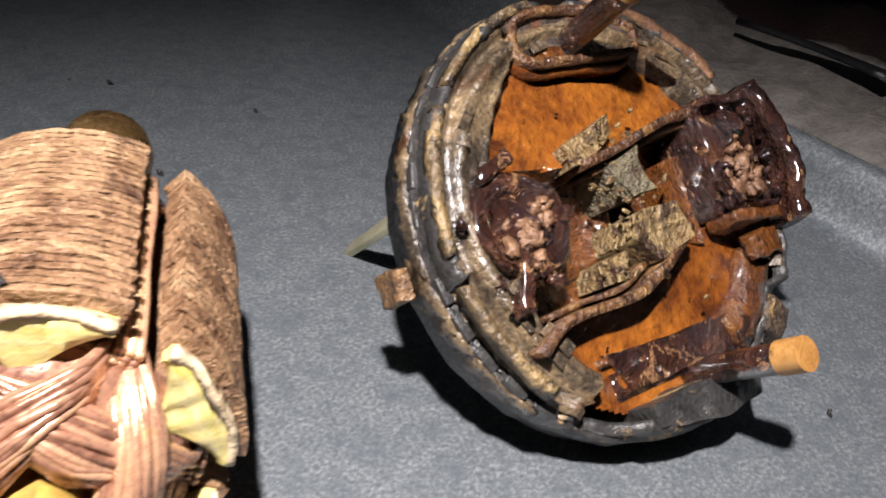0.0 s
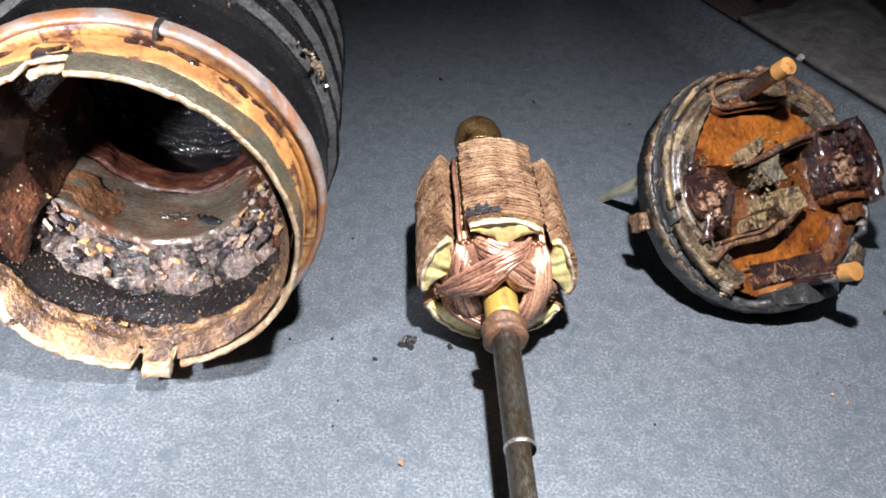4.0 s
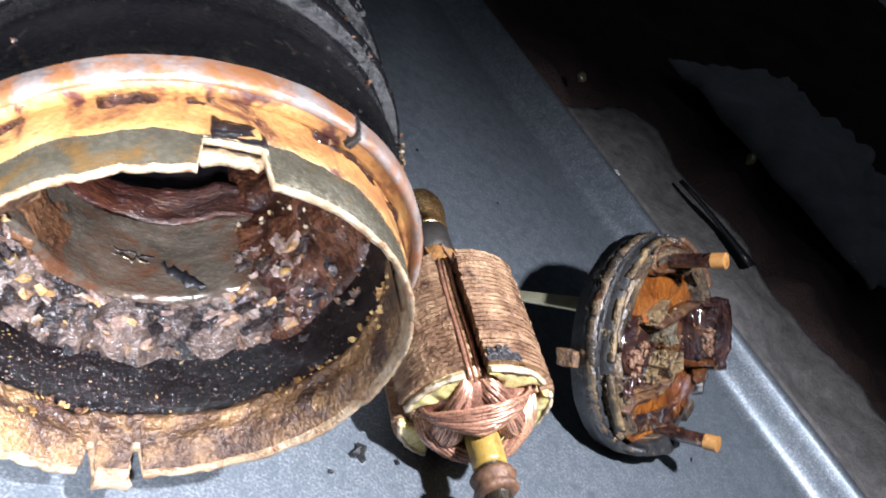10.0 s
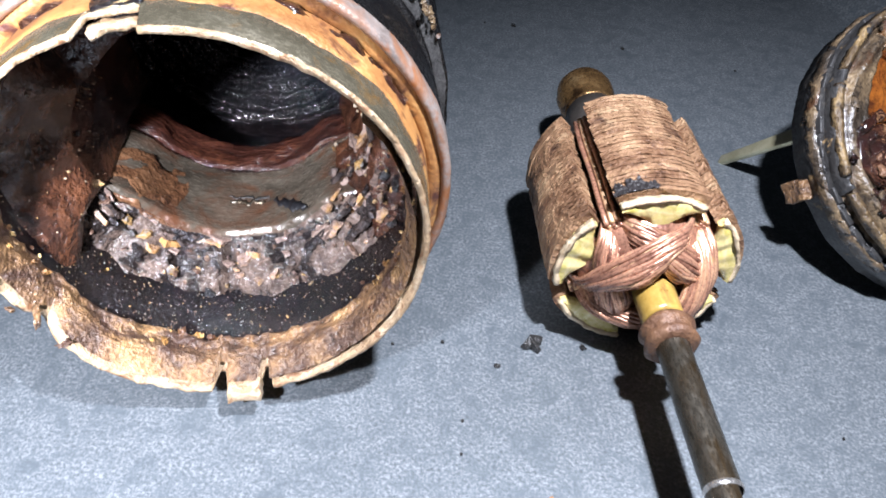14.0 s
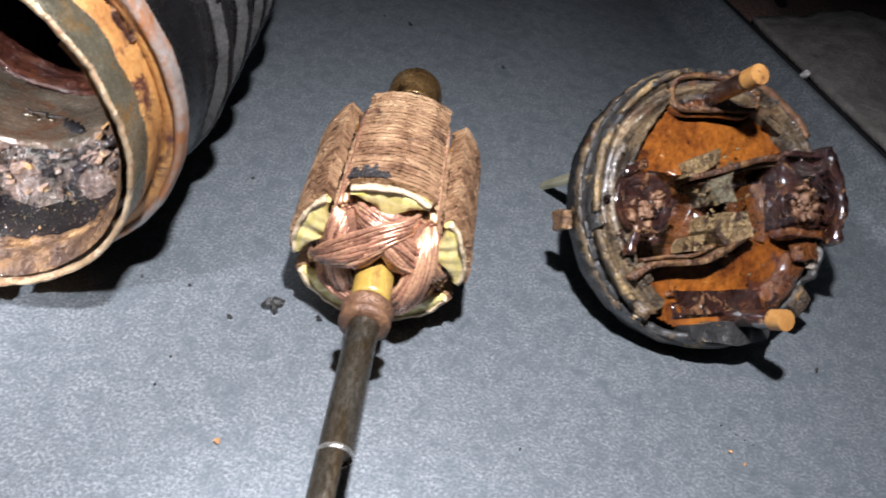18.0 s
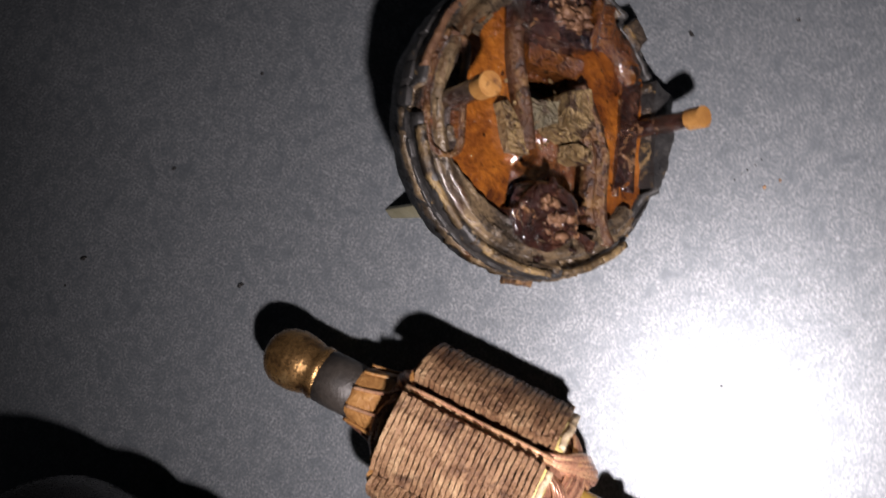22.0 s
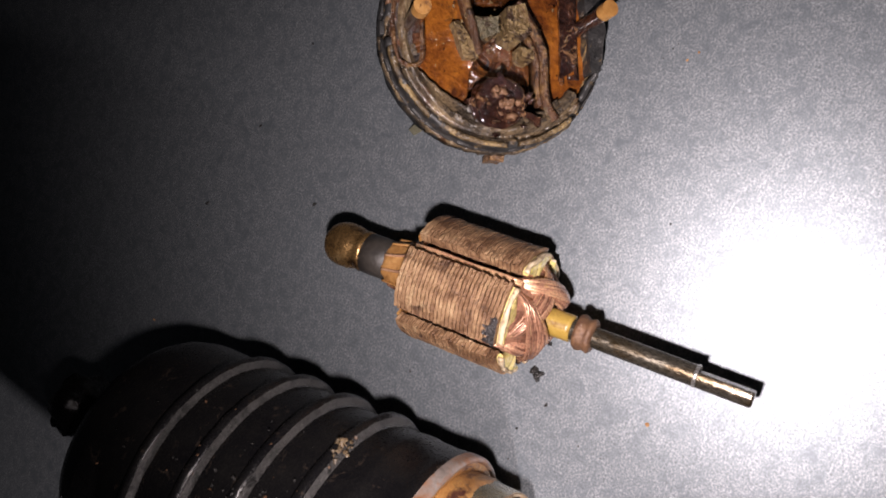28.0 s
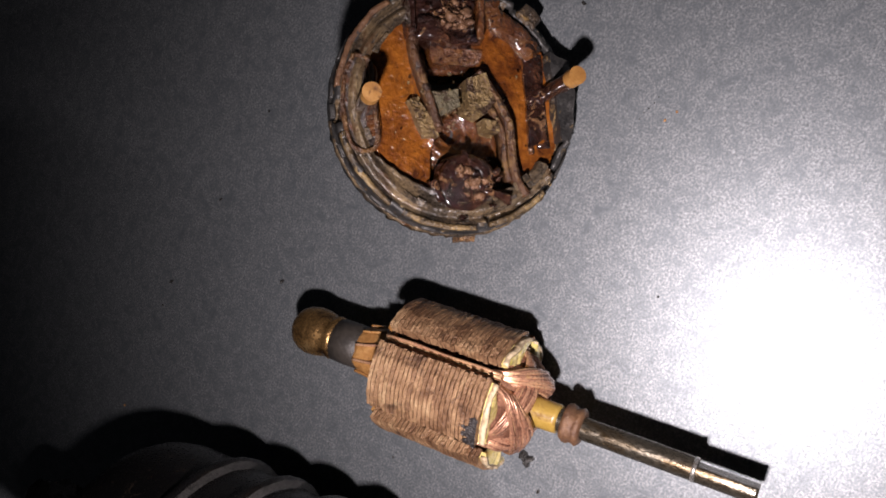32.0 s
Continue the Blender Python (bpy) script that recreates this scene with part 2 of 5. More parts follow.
DARKAMBER = mat("dark_and_shaded_varnish", [(0.28, (0.012, 0.004, 0.002)), (0.48, (0.07, 0.023, 0.006)), (0.72, (0.19, 0.068, 0.014))], 260, (0.07, 0.24), 0.0, 0.9, 1700, (0.008, 0.004, 0.003), (0.54, 0.63), 260, coat=0.4, height=0.0009)
AMBER = mat("amber_varnish", [(0.3, (0.018, 0.005, 0.003)), (0.44, (0.098, 0.028, 0.006)), (0.58, (0.205, 0.066, 0.01)), (0.76, (0.37, 0.14, 0.02))], 85, (0.05, 0.2), 0.0, 0.75, 900, (0.02, 0.006, 0.004), (0.52, 0.66), 150, coat=0.8, height=0.001)
RINGCRUST = mat("pale_ring_crust", [(0.33, (0.009, 0.008, 0.006)), (0.45, (0.032, 0.024, 0.017)), (0.57, (0.12, 0.084, 0.047)), (0.74, (0.33, 0.245, 0.135))], 130, (0.2, 0.45), 0.0, 0.7, 1800, (0.055, 0.027, 0.013), (0.54, 0.65), 120, coat=0.2, height=0.0006)
CREAMCRUST = mat("cream_crust", [(0.36, (0.018, 0.013, 0.009)), (0.5, (0.08, 0.053, 0.026)), (0.64, (0.26, 0.18, 0.082)), (0.8, (0.42, 0.33, 0.19))], 160, (0.25, 0.55), 0.0, 0.8, 1800, (0.018, 0.013, 0.01), (0.53, 0.6), 240, height=0.0008)
DARKRED = mat("dark_red_deposit", [(0.3, (0.006, 0.003, 0.003)), (0.55, (0.026, 0.01, 0.007)), (0.72, (0.09, 0.038, 0.02)), (0.85, (0.2, 0.11, 0.055))], 240, (0.02, 0.12), 0.0, 1.0, 620, (0.17, 0.09, 0.045), (0.59, 0.64), 380, coat=1.0, height=0.003)
STRIP = mat("tarnished_strip", [(0.32, (0.016, 0.007, 0.004)), (0.5, (0.07, 0.03, 0.013)), (0.66, (0.17, 0.095, 0.035)), (0.8, (0.36, 0.26, 0.12))], 260, (0.25, 0.55), 0.0, 1.0, 1500, (0.02, 0.008, 0.005), (0.54, 0.62), 320, height=0.001)
LOBE = mat("glazed_lobe", [(0.34, (0.01, 0.008, 0.008)), (0.5, (0.04, 0.031, 0.027)), (0.7, (0.13, 0.098, 0.078))], 160, (0.15, 0.4), 0.0, 0.7, 1500, (0.13, 0.045, 0.016), (0.56, 0.68), 120, coat=0.4, height=0.0008)
BRUSH = mat("corroded_block", [(0.28, (0.03, 0.018, 0.008)), (0.46, (0.15, 0.096, 0.04)), (0.7, (0.38, 0.28, 0.13))], 330, (0.3, 0.6), 0.1, 1.0, 1700, (0.04, 0.02, 0.01), (0.5, 0.58), 330, height=0.0014)
OLIVE = mat("olive_block", [(0.28, (0.03, 0.025, 0.016)), (0.5, (0.105, 0.09, 0.055)), (0.74, (0.26, 0.215, 0.11))], 330, (0.35, 0.6), 0.1, 1.0, 1700, (0.04, 0.022, 0.012), (0.52, 0.6), 300, height=0.0014)
PIN = mat("orange_ferrite", [(0.3, (0.16, 0.064, 0.015)), (0.5, (0.27, 0.128, 0.032)), (0.7, (0.38, 0.205, 0.064))], 260, (0.45, 0.65), 0.0, 0.3, 2500, (0.08, 0.034, 0.013), (0.56, 0.66), 300)
BLADE = mat("terminal_blade", [(0.3, (0.3, 0.27, 0.15)), (0.7, (0.55, 0.52, 0.36))], 250, (0.3, 0.5), 0.6, 0.3)
CRUMB = mat("black_crumb", [(0.3, (0.006, 0.006, 0.006)), (0.7, (0.03, 0.028, 0.026))], 900, (0.2, 0.5), 0.0, 0.8)
FLECK = mat("pale_speck", [(0.2, (0.03, 0.018, 0.012)), (0.45, (0.11, 0.06, 0.028)), (0.65, (0.26, 0.16, 0.06)), (0.85, (0.4, 0.33, 0.24))], 500, (0.15, 0.4), 0.0, 0.6, 2500, island=0.9)
GOLDGRAIN = mat("golden_grain", [(0.25, (0.06, 0.026, 0.012)), (0.55, (0.24, 0.125, 0.035)), (0.85, (0.44, 0.3, 0.12))], 500, (0.25, 0.5), 0.0, 0.8, 2500, island=0.7)
PATCH = mat("brown_rust_skin", [(0.3, (0.03, 0.013, 0.008)), (0.5, (0.09, 0.042, 0.02)), (0.7, (0.19, 0.1, 0.05))], 200, (0.1, 0.3), 0.0, 0.9, 1400, (0.02, 0.01, 0.007), (0.56, 0.66), 300, height=0.0007)
OCHRE = mat("rust_crumb", [(0.3, (0.2, 0.09, 0.04)), (0.7, (0.5, 0.28, 0.12))], 900, (0.4, 0.7), 0.0, 0.6)
GREEN = mat("green_residue", [(0.3, (0.11, 0.16, 0.12)), (0.55, (0.2, 0.29, 0.2)), (0.8, (0.42, 0.5, 0.4))], 900, (0.15, 0.4), 0.0, 0.8, 2500, (0.16, 0.18, 0.19), (0.46, 0.6), 1500)
BEAD = mat("green_bead", [(0.3, (0.02, 0.03, 0.006)), (0.55, (0.12, 0.14, 0.02)), (0.75, (0.4, 0.34, 0.06))], 400, (0.05, 0.2), 0.0, 0.6, coat=0.5)
CLOTH = mat("dark_cloth", [(0.3, (0.06, 0.04, 0.035)), (0.6, (0.15, 0.092, 0.076)), (0.8, (0.26, 0.17, 0.12))], 30, (0.75, 0.95), 0.0, 0.8, 900, height=0.002)
RAG = mat("grey_felt", [(0.3, (0.07, 0.064, 0.058)), (0.7, (0.2, 0.185, 0.17))], 200, (0.8, 0.95), 0.0, 0.7, 1200, height=0.001)
PALERAG = mat("pale_rag", [(0.3, (0.5, 0.48, 0.47)), (0.7, (0.78, 0.76, 0.74))], 60, (0.8, 0.95), 0.0, 0.6, 900, height=0.001)
GAP = mat("black_channel", [(0.3, (0.004, 0.004, 0.005)), (0.7, (0.015, 0.015, 0.017))], 120, (0.3, 0.5))


# ---- mesh helpers; shapes are given in centimetres ----
CM = 0.01


def part(name, bm, material, parent=None, label="", smooth=True, at=None):
    me = bpy.data.meshes.new(name)
    bmesh.ops.recalc_face_normals(bm, faces=bm.faces[:])
    bmesh.ops.scale(bm, vec=(CM, CM, CM), verts=bm.verts[:])
    bm.to_mesh(me)
    bm.free()
    for f in me.polygons:
        f.use_smooth = smooth
    me.materials.append(material)
    ob = new(name, me)
    if parent is not None:
        ob.parent = parent
    if at is not None:
        ob.matrix_basis = at
    if label:
        ob["label"] = label
    return ob


def soft_edges(ob, angle=40):
    """Keep creases sharper than the angle."""
    me = ob.data
    bm = bmesh.new()
    bm.from_mesh(me)
    for e in bm.edges:
        if len(e.link_faces) == 2 and e.calc_face_angle(0.0) > radians(angle):
            e.smooth = False
    bm.to_mesh(me)
    bm.free()
    return ob


def cpose(x, y, z, rx=0, ry=0, rz=0):
    return pose(x * CM, y * CM, z * CM, rx, ry, rz)


def lathe(profile, segs=96, rough=0.0, f=2.0, a0=0.0, a1=360.0, axis="Y", seed=0.0, cap_ends=False, bm=None, jag=None, jag_rings=2):
    """Turns a profile of (along, radius) about the axis. Angles run from +x to +z. jag(angle) shifts the first ring along the axis."""
    bm = bm or bmesh.new()
    full = abs(a1 - a0 - 360) < 1e-6
    n = segs if full else segs + 1
    rings = []
    for j, (s, r) in enumerate(profile):
        ring = []
        for k in range(n):
            a = radians(a0 + (a1 - a0) * k / segs)
            ss = s + (jag(math.degrees(a) % 360) if jag and j < jag_rings else 0)
            rr = r + (noise.fractal(Vector((math.cos(a) * r * f + seed, math.sin(a) * r * f, s * f)), 1, 2, 4) * rough if rough else 0)
            c = (rr * math.cos(a), ss, rr * math.sin(a)) if axis == "Y" else (rr * math.cos(a), rr * math.sin(a), ss)
            ring.append(bm.verts.new(c))
        rings.append(ring)
    for u, v in zip(rings, rings[1:]):
        for k in range(segs):
            k2 = (k + 1) % n
            bm.faces.new((u[k], u[k2], v[k2], v[k]))
    if cap_ends:
        for ring in (rings[0], rings[-1]):
            bm.faces.new(ring)
    return bm


def arc_solid(r0, r1, s0, s1, a0, a1, segs=12, axis="Y", rough=0.0, f=3.0, seed=0.0, rad=2, along=1, bm=None):
    """A solid arc: radii r0..r1, along s0..s1, angles a0..a1, with its surface roughened."""
    bm = bm or bmesh.new()
    grid = {}
    for i in range(rad + 1):
        for j in range(along + 1):
            for k in range(segs + 1):
                if 0 < i < rad and 0 < j < along and 0 < k < segs:
                    continue
                r, s, a = r0 + (r1 - r0) * i / rad, s0 + (s1 - s0) * j / along, radians(a0 + (a1 - a0) * k / segs)
                p = Vector((r * math.cos(a), s, r * math.sin(a)) if axis == "Y" else (r * math.cos(a), r * math.sin(a), s))
                if rough:
                    p += noise.noise_vector(p * f + Vector((seed, seed, 0))) * rough + noise.noise_vector(p * f * 3.1) * rough * 0.5
                grid[i, j, k] = bm.verts.new(p)
    for i in range(rad):
        for j in range(along):
            for k in (0, segs):
                bm.faces.new([grid[q] for q in ((i, j, k), (i + 1, j, k), (i + 1, j + 1, k), (i, j + 1, k))])
    for i in range(rad):
        for k in range(segs):
            for j in (0, along):
                bm.faces.new([grid[q] for q in ((i, j, k), (i + 1, j, k), (i + 1, j, k + 1), (i, j, k + 1))])
    for j in range(along):
        for k in range(segs):
            for i in (0, rad):
                bm.faces.new([grid[q] for q in ((i, j, k), (i, j + 1, k), (i, j + 1, k + 1), (i, j, k + 1))])
    return bm


def block(size, at=(0, 0, 0), turn=0.0, cuts=3, rough=0.0, f=2.5, seed=0.0, bevel=0.03, bm=None):
    """A worn block: bevelled, subdivided and roughened; turned about z by degrees."""
    own = bmesh.new()
    bmesh.ops.create_cube(own, size=1.0)
    bmesh.ops.scale(own, vec=size, verts=own.verts[:])
    if bevel:
        bmesh.ops.bevel(own, geom=own.edges[:], offset=bevel, segments=2, affect="EDGES", profile=0.6)
    if cuts:
        bmesh.ops.subdivide_edges(own, edges=[e for e in own.edges if e.calc_length() > max(size) * 0.25], cuts=cuts, use_grid_fill=True)
    m = Matrix.Translation(at) @ Matrix.Rotation(radians(turn), 4, "Z")
    for v in own.verts:
        if rough:
            v.co += noise.noise_vector(v.co * f + Vector((seed, seed * 0.7, 0))) * rough + noise.noise_vector(v.co * f * 3.3 + Vector((seed, 0, 0))) * rough * 0.5
        v.co = m @ v.co
    if bm is None:
        return own
    me = bpy.data.meshes.new("tmp")
    own.to_mesh(me)
    own.free()
    bm.from_mesh(me)
    bpy.data.meshes.remove(me)
    return bm


def lump(bm, at, r, seed=0.0, rough=0.35, sub=2, squash=(1, 1, 1)):
    """A rough pebble joined into bm."""
    made = bmesh.ops.create_icosphere(bm, subdivisions=sub, radius=1.0)["verts"]
    turn = Euler((seed * 3.1, seed * 1.7, seed * 5.3)).to_matrix()
    for v in made:
        d = v.co.copy()
        k = 1 + noise.noise(d * 1.6 + Vector((seed * 7.3, seed, 0))) * rough * 1.6
        v.co = Vector(at) + turn @ Vector((d.x * r * k * squash[0], d.y * r * k * squash[1], d.z * r * k * squash[2]))
    return bm


def tube(bm, pts, r, sides=6, closed_ends=True):
    """A round wire through points."""
    rings = []
    pts = [Vector(p) for p in pts]
    up = None
    for i, p in enumerate(pts):
        d = (pts[min(i + 1, len(pts) - 1)] - pts[max(i - 1, 0)]).normalized()
        if up is None:
            up = d.orthogonal().normalized()
        up = (up - d * up.dot(d)).normalized()
        side = d.cross(up)
        rings.append([bm.verts.new(p + (up * math.cos(2 * math.pi * k / sides) + side * math.sin(2 * math.pi * k / sides)) * r) for k in range(sides)])
    for u, v in zip(rings, rings[1:]):
        for k in range(sides):
            bm.faces.new((u[k], u[(k + 1) % sides], v[(k + 1) % sides], v[k]))
    if closed_ends:
        bm.faces.new(rings[0]), bm.faces.new(rings[-1])
    return bm


def ribbon(bm, pts, height, thick, z0):
    """A standing strip through points in plan."""
    pts = [Vector((x, y, 0)) for x, y in pts]
    rows = []
    for i, p in enumerate(pts):
        d = (pts[min(i + 1, len(pts) - 1)] - pts[max(i - 1, 0)]).normalized()
        n = Vector((-d.y, d.x, 0)) * thick / 2
        lean = Vector((0, 0, noise.noise(p * 3) * 0.05))
        rows.append([bm.verts.new(q) for q in (p - n + Vector((0, 0, z0)), p + n + Vector((0, 0, z0)), p + n + Vector((0, 0, z0 + height)) + lean, p - n + Vector((0, 0, z0 + height)) + lean)])
    for u, v in zip(rows, rows[1:]):
        for k in range(4):
            bm.faces.new((u[k], u[(k + 1) % 4], v[(k + 1) % 4], v[k]))
    bm.faces.new(rows[0]), bm.faces.new(rows[-1])
    return bm


def smoothed(pts, n=6):
    """Catmull-Rom through points."""
    pts = [Vector(p) for p in pts]
    out = []
    for i in range(len(pts) - 1):
        a, b, c, d = pts[max(i - 1, 0)], pts[i], pts[i + 1], pts[min(i + 2, len(pts) - 1)]
        for k in range(n):
            t = k / n
            out.append(0.5 * ((2 * b) + (c - a) * t + (2 * a - 5 * b + 4 * c - d) * t * t + (3 * b - a - 3 * c + d) * t ** 3))
    out.append(pts[-1])
    return out


# ---- setting: the board with its rounded edge, the dark beyond ----
EDGE_AT, EDGE_ALONG, EDGE_OUT = Vector((8.27, 13.77, 0)), Vector((0.427, -0.904, 0)), Vector((0.904, 0.427, 0))


def strip_along(prof, steps, step, start, closed=True):
    """A profile of (out, up) drawn along the board's edge."""
    bm = bmesh.new()
    rows = []
    for i in range(steps + 1):
        base = EDGE_AT + EDGE_ALONG * (i * step + start)
        rows.append([bm.verts.new(base + EDGE_OUT * u + Vector((0, 0, w))) for u, w in prof])
    m = len(prof)
    for u, v in zip(rows, rows[1:]):
        for k in range(m if closed else m - 1):
            bm.faces.new((u[k], u[(k + 1) % m], v[(k + 1) % m], v[k]))
    if closed:
        bm.faces.new(rows[0]), bm.faces.new(rows[-1])
    return bm


def build_setting():
    bm = bmesh.new()
    a, b = EDGE_AT - EDGE_ALONG * 26 - EDGE_OUT * 0.9, EDGE_AT + EDGE_ALONG * 27 - EDGE_OUT * 0.9
    poly = [a, b, b - EDGE_OUT * 28, a - EDGE_OUT * 28]
    top = [bm.verts.new(p) for p in poly]
    low = [bm.verts.new(p - Vector((0, 0, 1.2))) for p in poly]
    bm.faces.new(top), bm.faces.new(low)
    for k in range(4):
        bm.faces.new((top[k], top[(k + 1) % 4], low[(k + 1) % 4], low[k]))
    tagged(part("board", bm, BOARD, smooth=False), "blue-grey painted tray bottom with a fine metallic speckle", "tray", kind="structure")
    prof = [(-0.9, 0.0), (-0.82, 0.003), (-0.74, 0.013), (-0.66, 0.033), (-0.58, 0.067), (-0.5, 0.12), (-0.43, 0.195), (-0.37, 0.3), (-0.31, 0.45), (-0.25, 0.64), (-0.17, 0.88), (-0.08, 0.99), (0.05, 1.02), (0.2, 0.97), (0.3, 0.86), (0.34, 0.7), (0.36, 0.2), (0.3, -1.2), (-0.9, -1.2)]
    tagged(soft_edges(part("tray_edge_trim", strip_along(prof, 53, 1, -26), BOARD), 50), "smooth blue-grey raised rim of the tray", "trim", kind="structure")
    prof = [(0.4, 0.1), (0.7, 0.12), (0.9, 0.3), (1.05, 0.5), (1.2, 0.5), (1.3, 0.2), (1.3, -1.2), (0.4, -1.2)]
    tagged(part("edge_channel_trim", strip_along(prof, 53, 1, -26), GAP), "black channel strip outside the tray's rim", "trim", kind="structure")
    # crumpled dark cloth beyond the edge
    bm = bmesh.new()
    nu, nv = 110, 80
    g = []
    for i in range(nu + 1):
        row = []
        for j in range(nv + 1):
            p = EDGE_AT + EDGE_ALONG * (i * 0.6 - 40) + EDGE_OUT * (1.3 + j * 0.6)
            z = -0.4 + 1.5 * abs(noise.fractal(p * 0.12, 1, 2, 5)) + 0.5 * noise.fractal(p * 0.45, 1, 2, 3)
            z = z * min(1, 0.15 + j / 5) - 0.5 * max(0, 1 - j / 3)
            z += 0.011 * max(0.0, j * 0.6 - 18) ** 2 * (0.8 + 0.5 * noise.noise(p * 0.08))
            row.append(bm.verts.new((p.x, p.y, max(z, -0.95))))
        g.append(row)
    for i in range(nu):
        for j in range(nv):
            bm.faces.new((g[i][j], g[i + 1][j], g[i + 1][j + 1], g[i][j + 1]))
    tagged(part("cloth", bm, CLOTH), "dark brown crumpled cloth lying beyond the tray's rim", "cloth")
    # grey felt strip beside the rim
    bm = bmesh.new()
    nu, nv = 130, 18
    g = []
    for i in range(nu + 1):
        row = []
        for j in range(nv + 1):
            v = j / nv
            along = i * 0.26 + 0.2
            width = 3.1 + 0.7 * noise.noise(Vector((along * 0.25, 7, 0)))
            p = EDGE_AT + EDGE_ALONG * along + EDGE_OUT * (1.45 + width * v)
            z = 0.35 + 0.55 * v + 0.35 * noise.fractal(p * 0.35, 1, 2, 4) * min(1, 3 * v)
            row.append(bm.verts.new((p.x, p.y, z)))
        g.append(row)
    for i in range(nu):
        for j in range(nv):
            bm.faces.new((g[i][j], g[i + 1][j], g[i + 1][j + 1], g[i][j + 1]))
    felt = part("rag", bm, RAG)
    thick = felt.modifiers.new("thickness", "SOLIDIFY")
    thick.thickness = 0.002
    tagged(felt, "grey rumpled felt rag beside the tray's black channel", "rag")
    bm = bmesh.new()
    g = []
    for i in range(61):
        row = []
        for j in range(41):
            al, ou = -5.5 + 14 * i / 60, 15.5 + 9 * j / 40
            p = EDGE_AT + EDGE_ALONG * (al + 0.8 * noise.noise(Vector((i * 0.13, j * 0.13, 0)))) + EDGE_OUT * (ou + 0.8 * noise.noise(Vector((i * 0.13, j * 0.13, 9))))
            hill = math.sin(math.pi * i / 60) * math.sin(math.pi * j / 40)
            row.append(bm.verts.new((p.x, p.y, 0.6 + 2.2 * hill ** 0.6 + 1.6 * abs(noise.fractal(p * 0.35, 1, 2, 4)) * hill ** 0.3)))
        g.append(row)
    for i in range(60):
        for j in range(40):
            bm.faces.new((g[i][j], g[i + 1][j], g[i + 1][j + 1], g[i][j + 1]))
    pale = part("rag", bm, PALERAG)
    pale.modifiers.new("thickness", "SOLIDIFY").thickness = 0.002
    tagged(pale, "pale grey crumpled rag lying on the dark cloth", "rag")
    for i, (al, ou, z, r) in enumerate(((-1.0, 3.0, 1.0, 0.2), (3.5, 8.0, 2.2, 0.22))):
        bm = bmesh.new()
        p = EDGE_AT + EDGE_ALONG * al + EDGE_OUT * ou
        lump(bm, (p.x, p.y, z), r, i + 2.0, 0.3, 2, (1.2, 0.8, 0.7))
        tagged(part("screw_head", bm, BLADE), "small shiny scrap of metal on the dark cloth", "scrap", "metal scraps on the cloth")
    # a dark pointed strip and a pale chip beyond the rim
    bm, rows = bmesh.new(), []
    for k in range(9):
        t = k / 8
        p = EDGE_AT + EDGE_ALONG * (4.1 + 3.4 * t) + EDGE_OUT * (3.1 + 0.12 * math.sin(3 * t))
        wide = 0.04 + 0.5 * t ** 0.7
        rows.append([bm.verts.new(p + EDGE_OUT * u * wide + Vector((0, 0, z))) for u, z in ((-0.2, 1.32), (0.4, 1.42), (1.0, 1.34), (0.4, 1.26))])
    for u, v in zip(rows, rows[1:]):
        for q in range(4):
            bm.faces.new((u[q], u[(q + 1) % 4], v[(q + 1) % 4], v[q]))
    bm.faces.new(rows[0]), bm.faces.new(rows[-1])
    tagged(part("strip", bm, GAP), "dark pointed strip lying on the grey felt rag", "strip")
    p = EDGE_AT + EDGE_ALONG * 3.2 + EDGE_OUT * 1.1
    tagged(part("chip", lump(bmesh.new(), (p.x, p.y, 0.56), 0.16, 3.3, 0.6, 2, (1.4, 0.7, 0.5)), PALERAG), "pale torn chip on the black channel", "chip")
    # bench top under tray and cloth
    bm = bmesh.new()
    ring = [EDGE_AT + EDGE_ALONG * u + EDGE_OUT * v for u, v in ((-44, -31), (30, -31), (30, 54), (-44, 54))]
    top = [bm.verts.new(p + Vector((0, 0, -1.25))) for p in ring]
    low = [bm.verts.new(p + Vector((0, 0, -4.2))) for p in ring]
    bm.faces.new(top), bm.faces.new(low)
    for k in range(4):
        bm.faces.new((top[k], top[(k + 1) % 4], low[(k + 1) % 4], low[k]))
    tagged(part("bench", bm, GAP, smooth=False), "dark bench top under the tray", "bench", kind="structure")


build_setting()


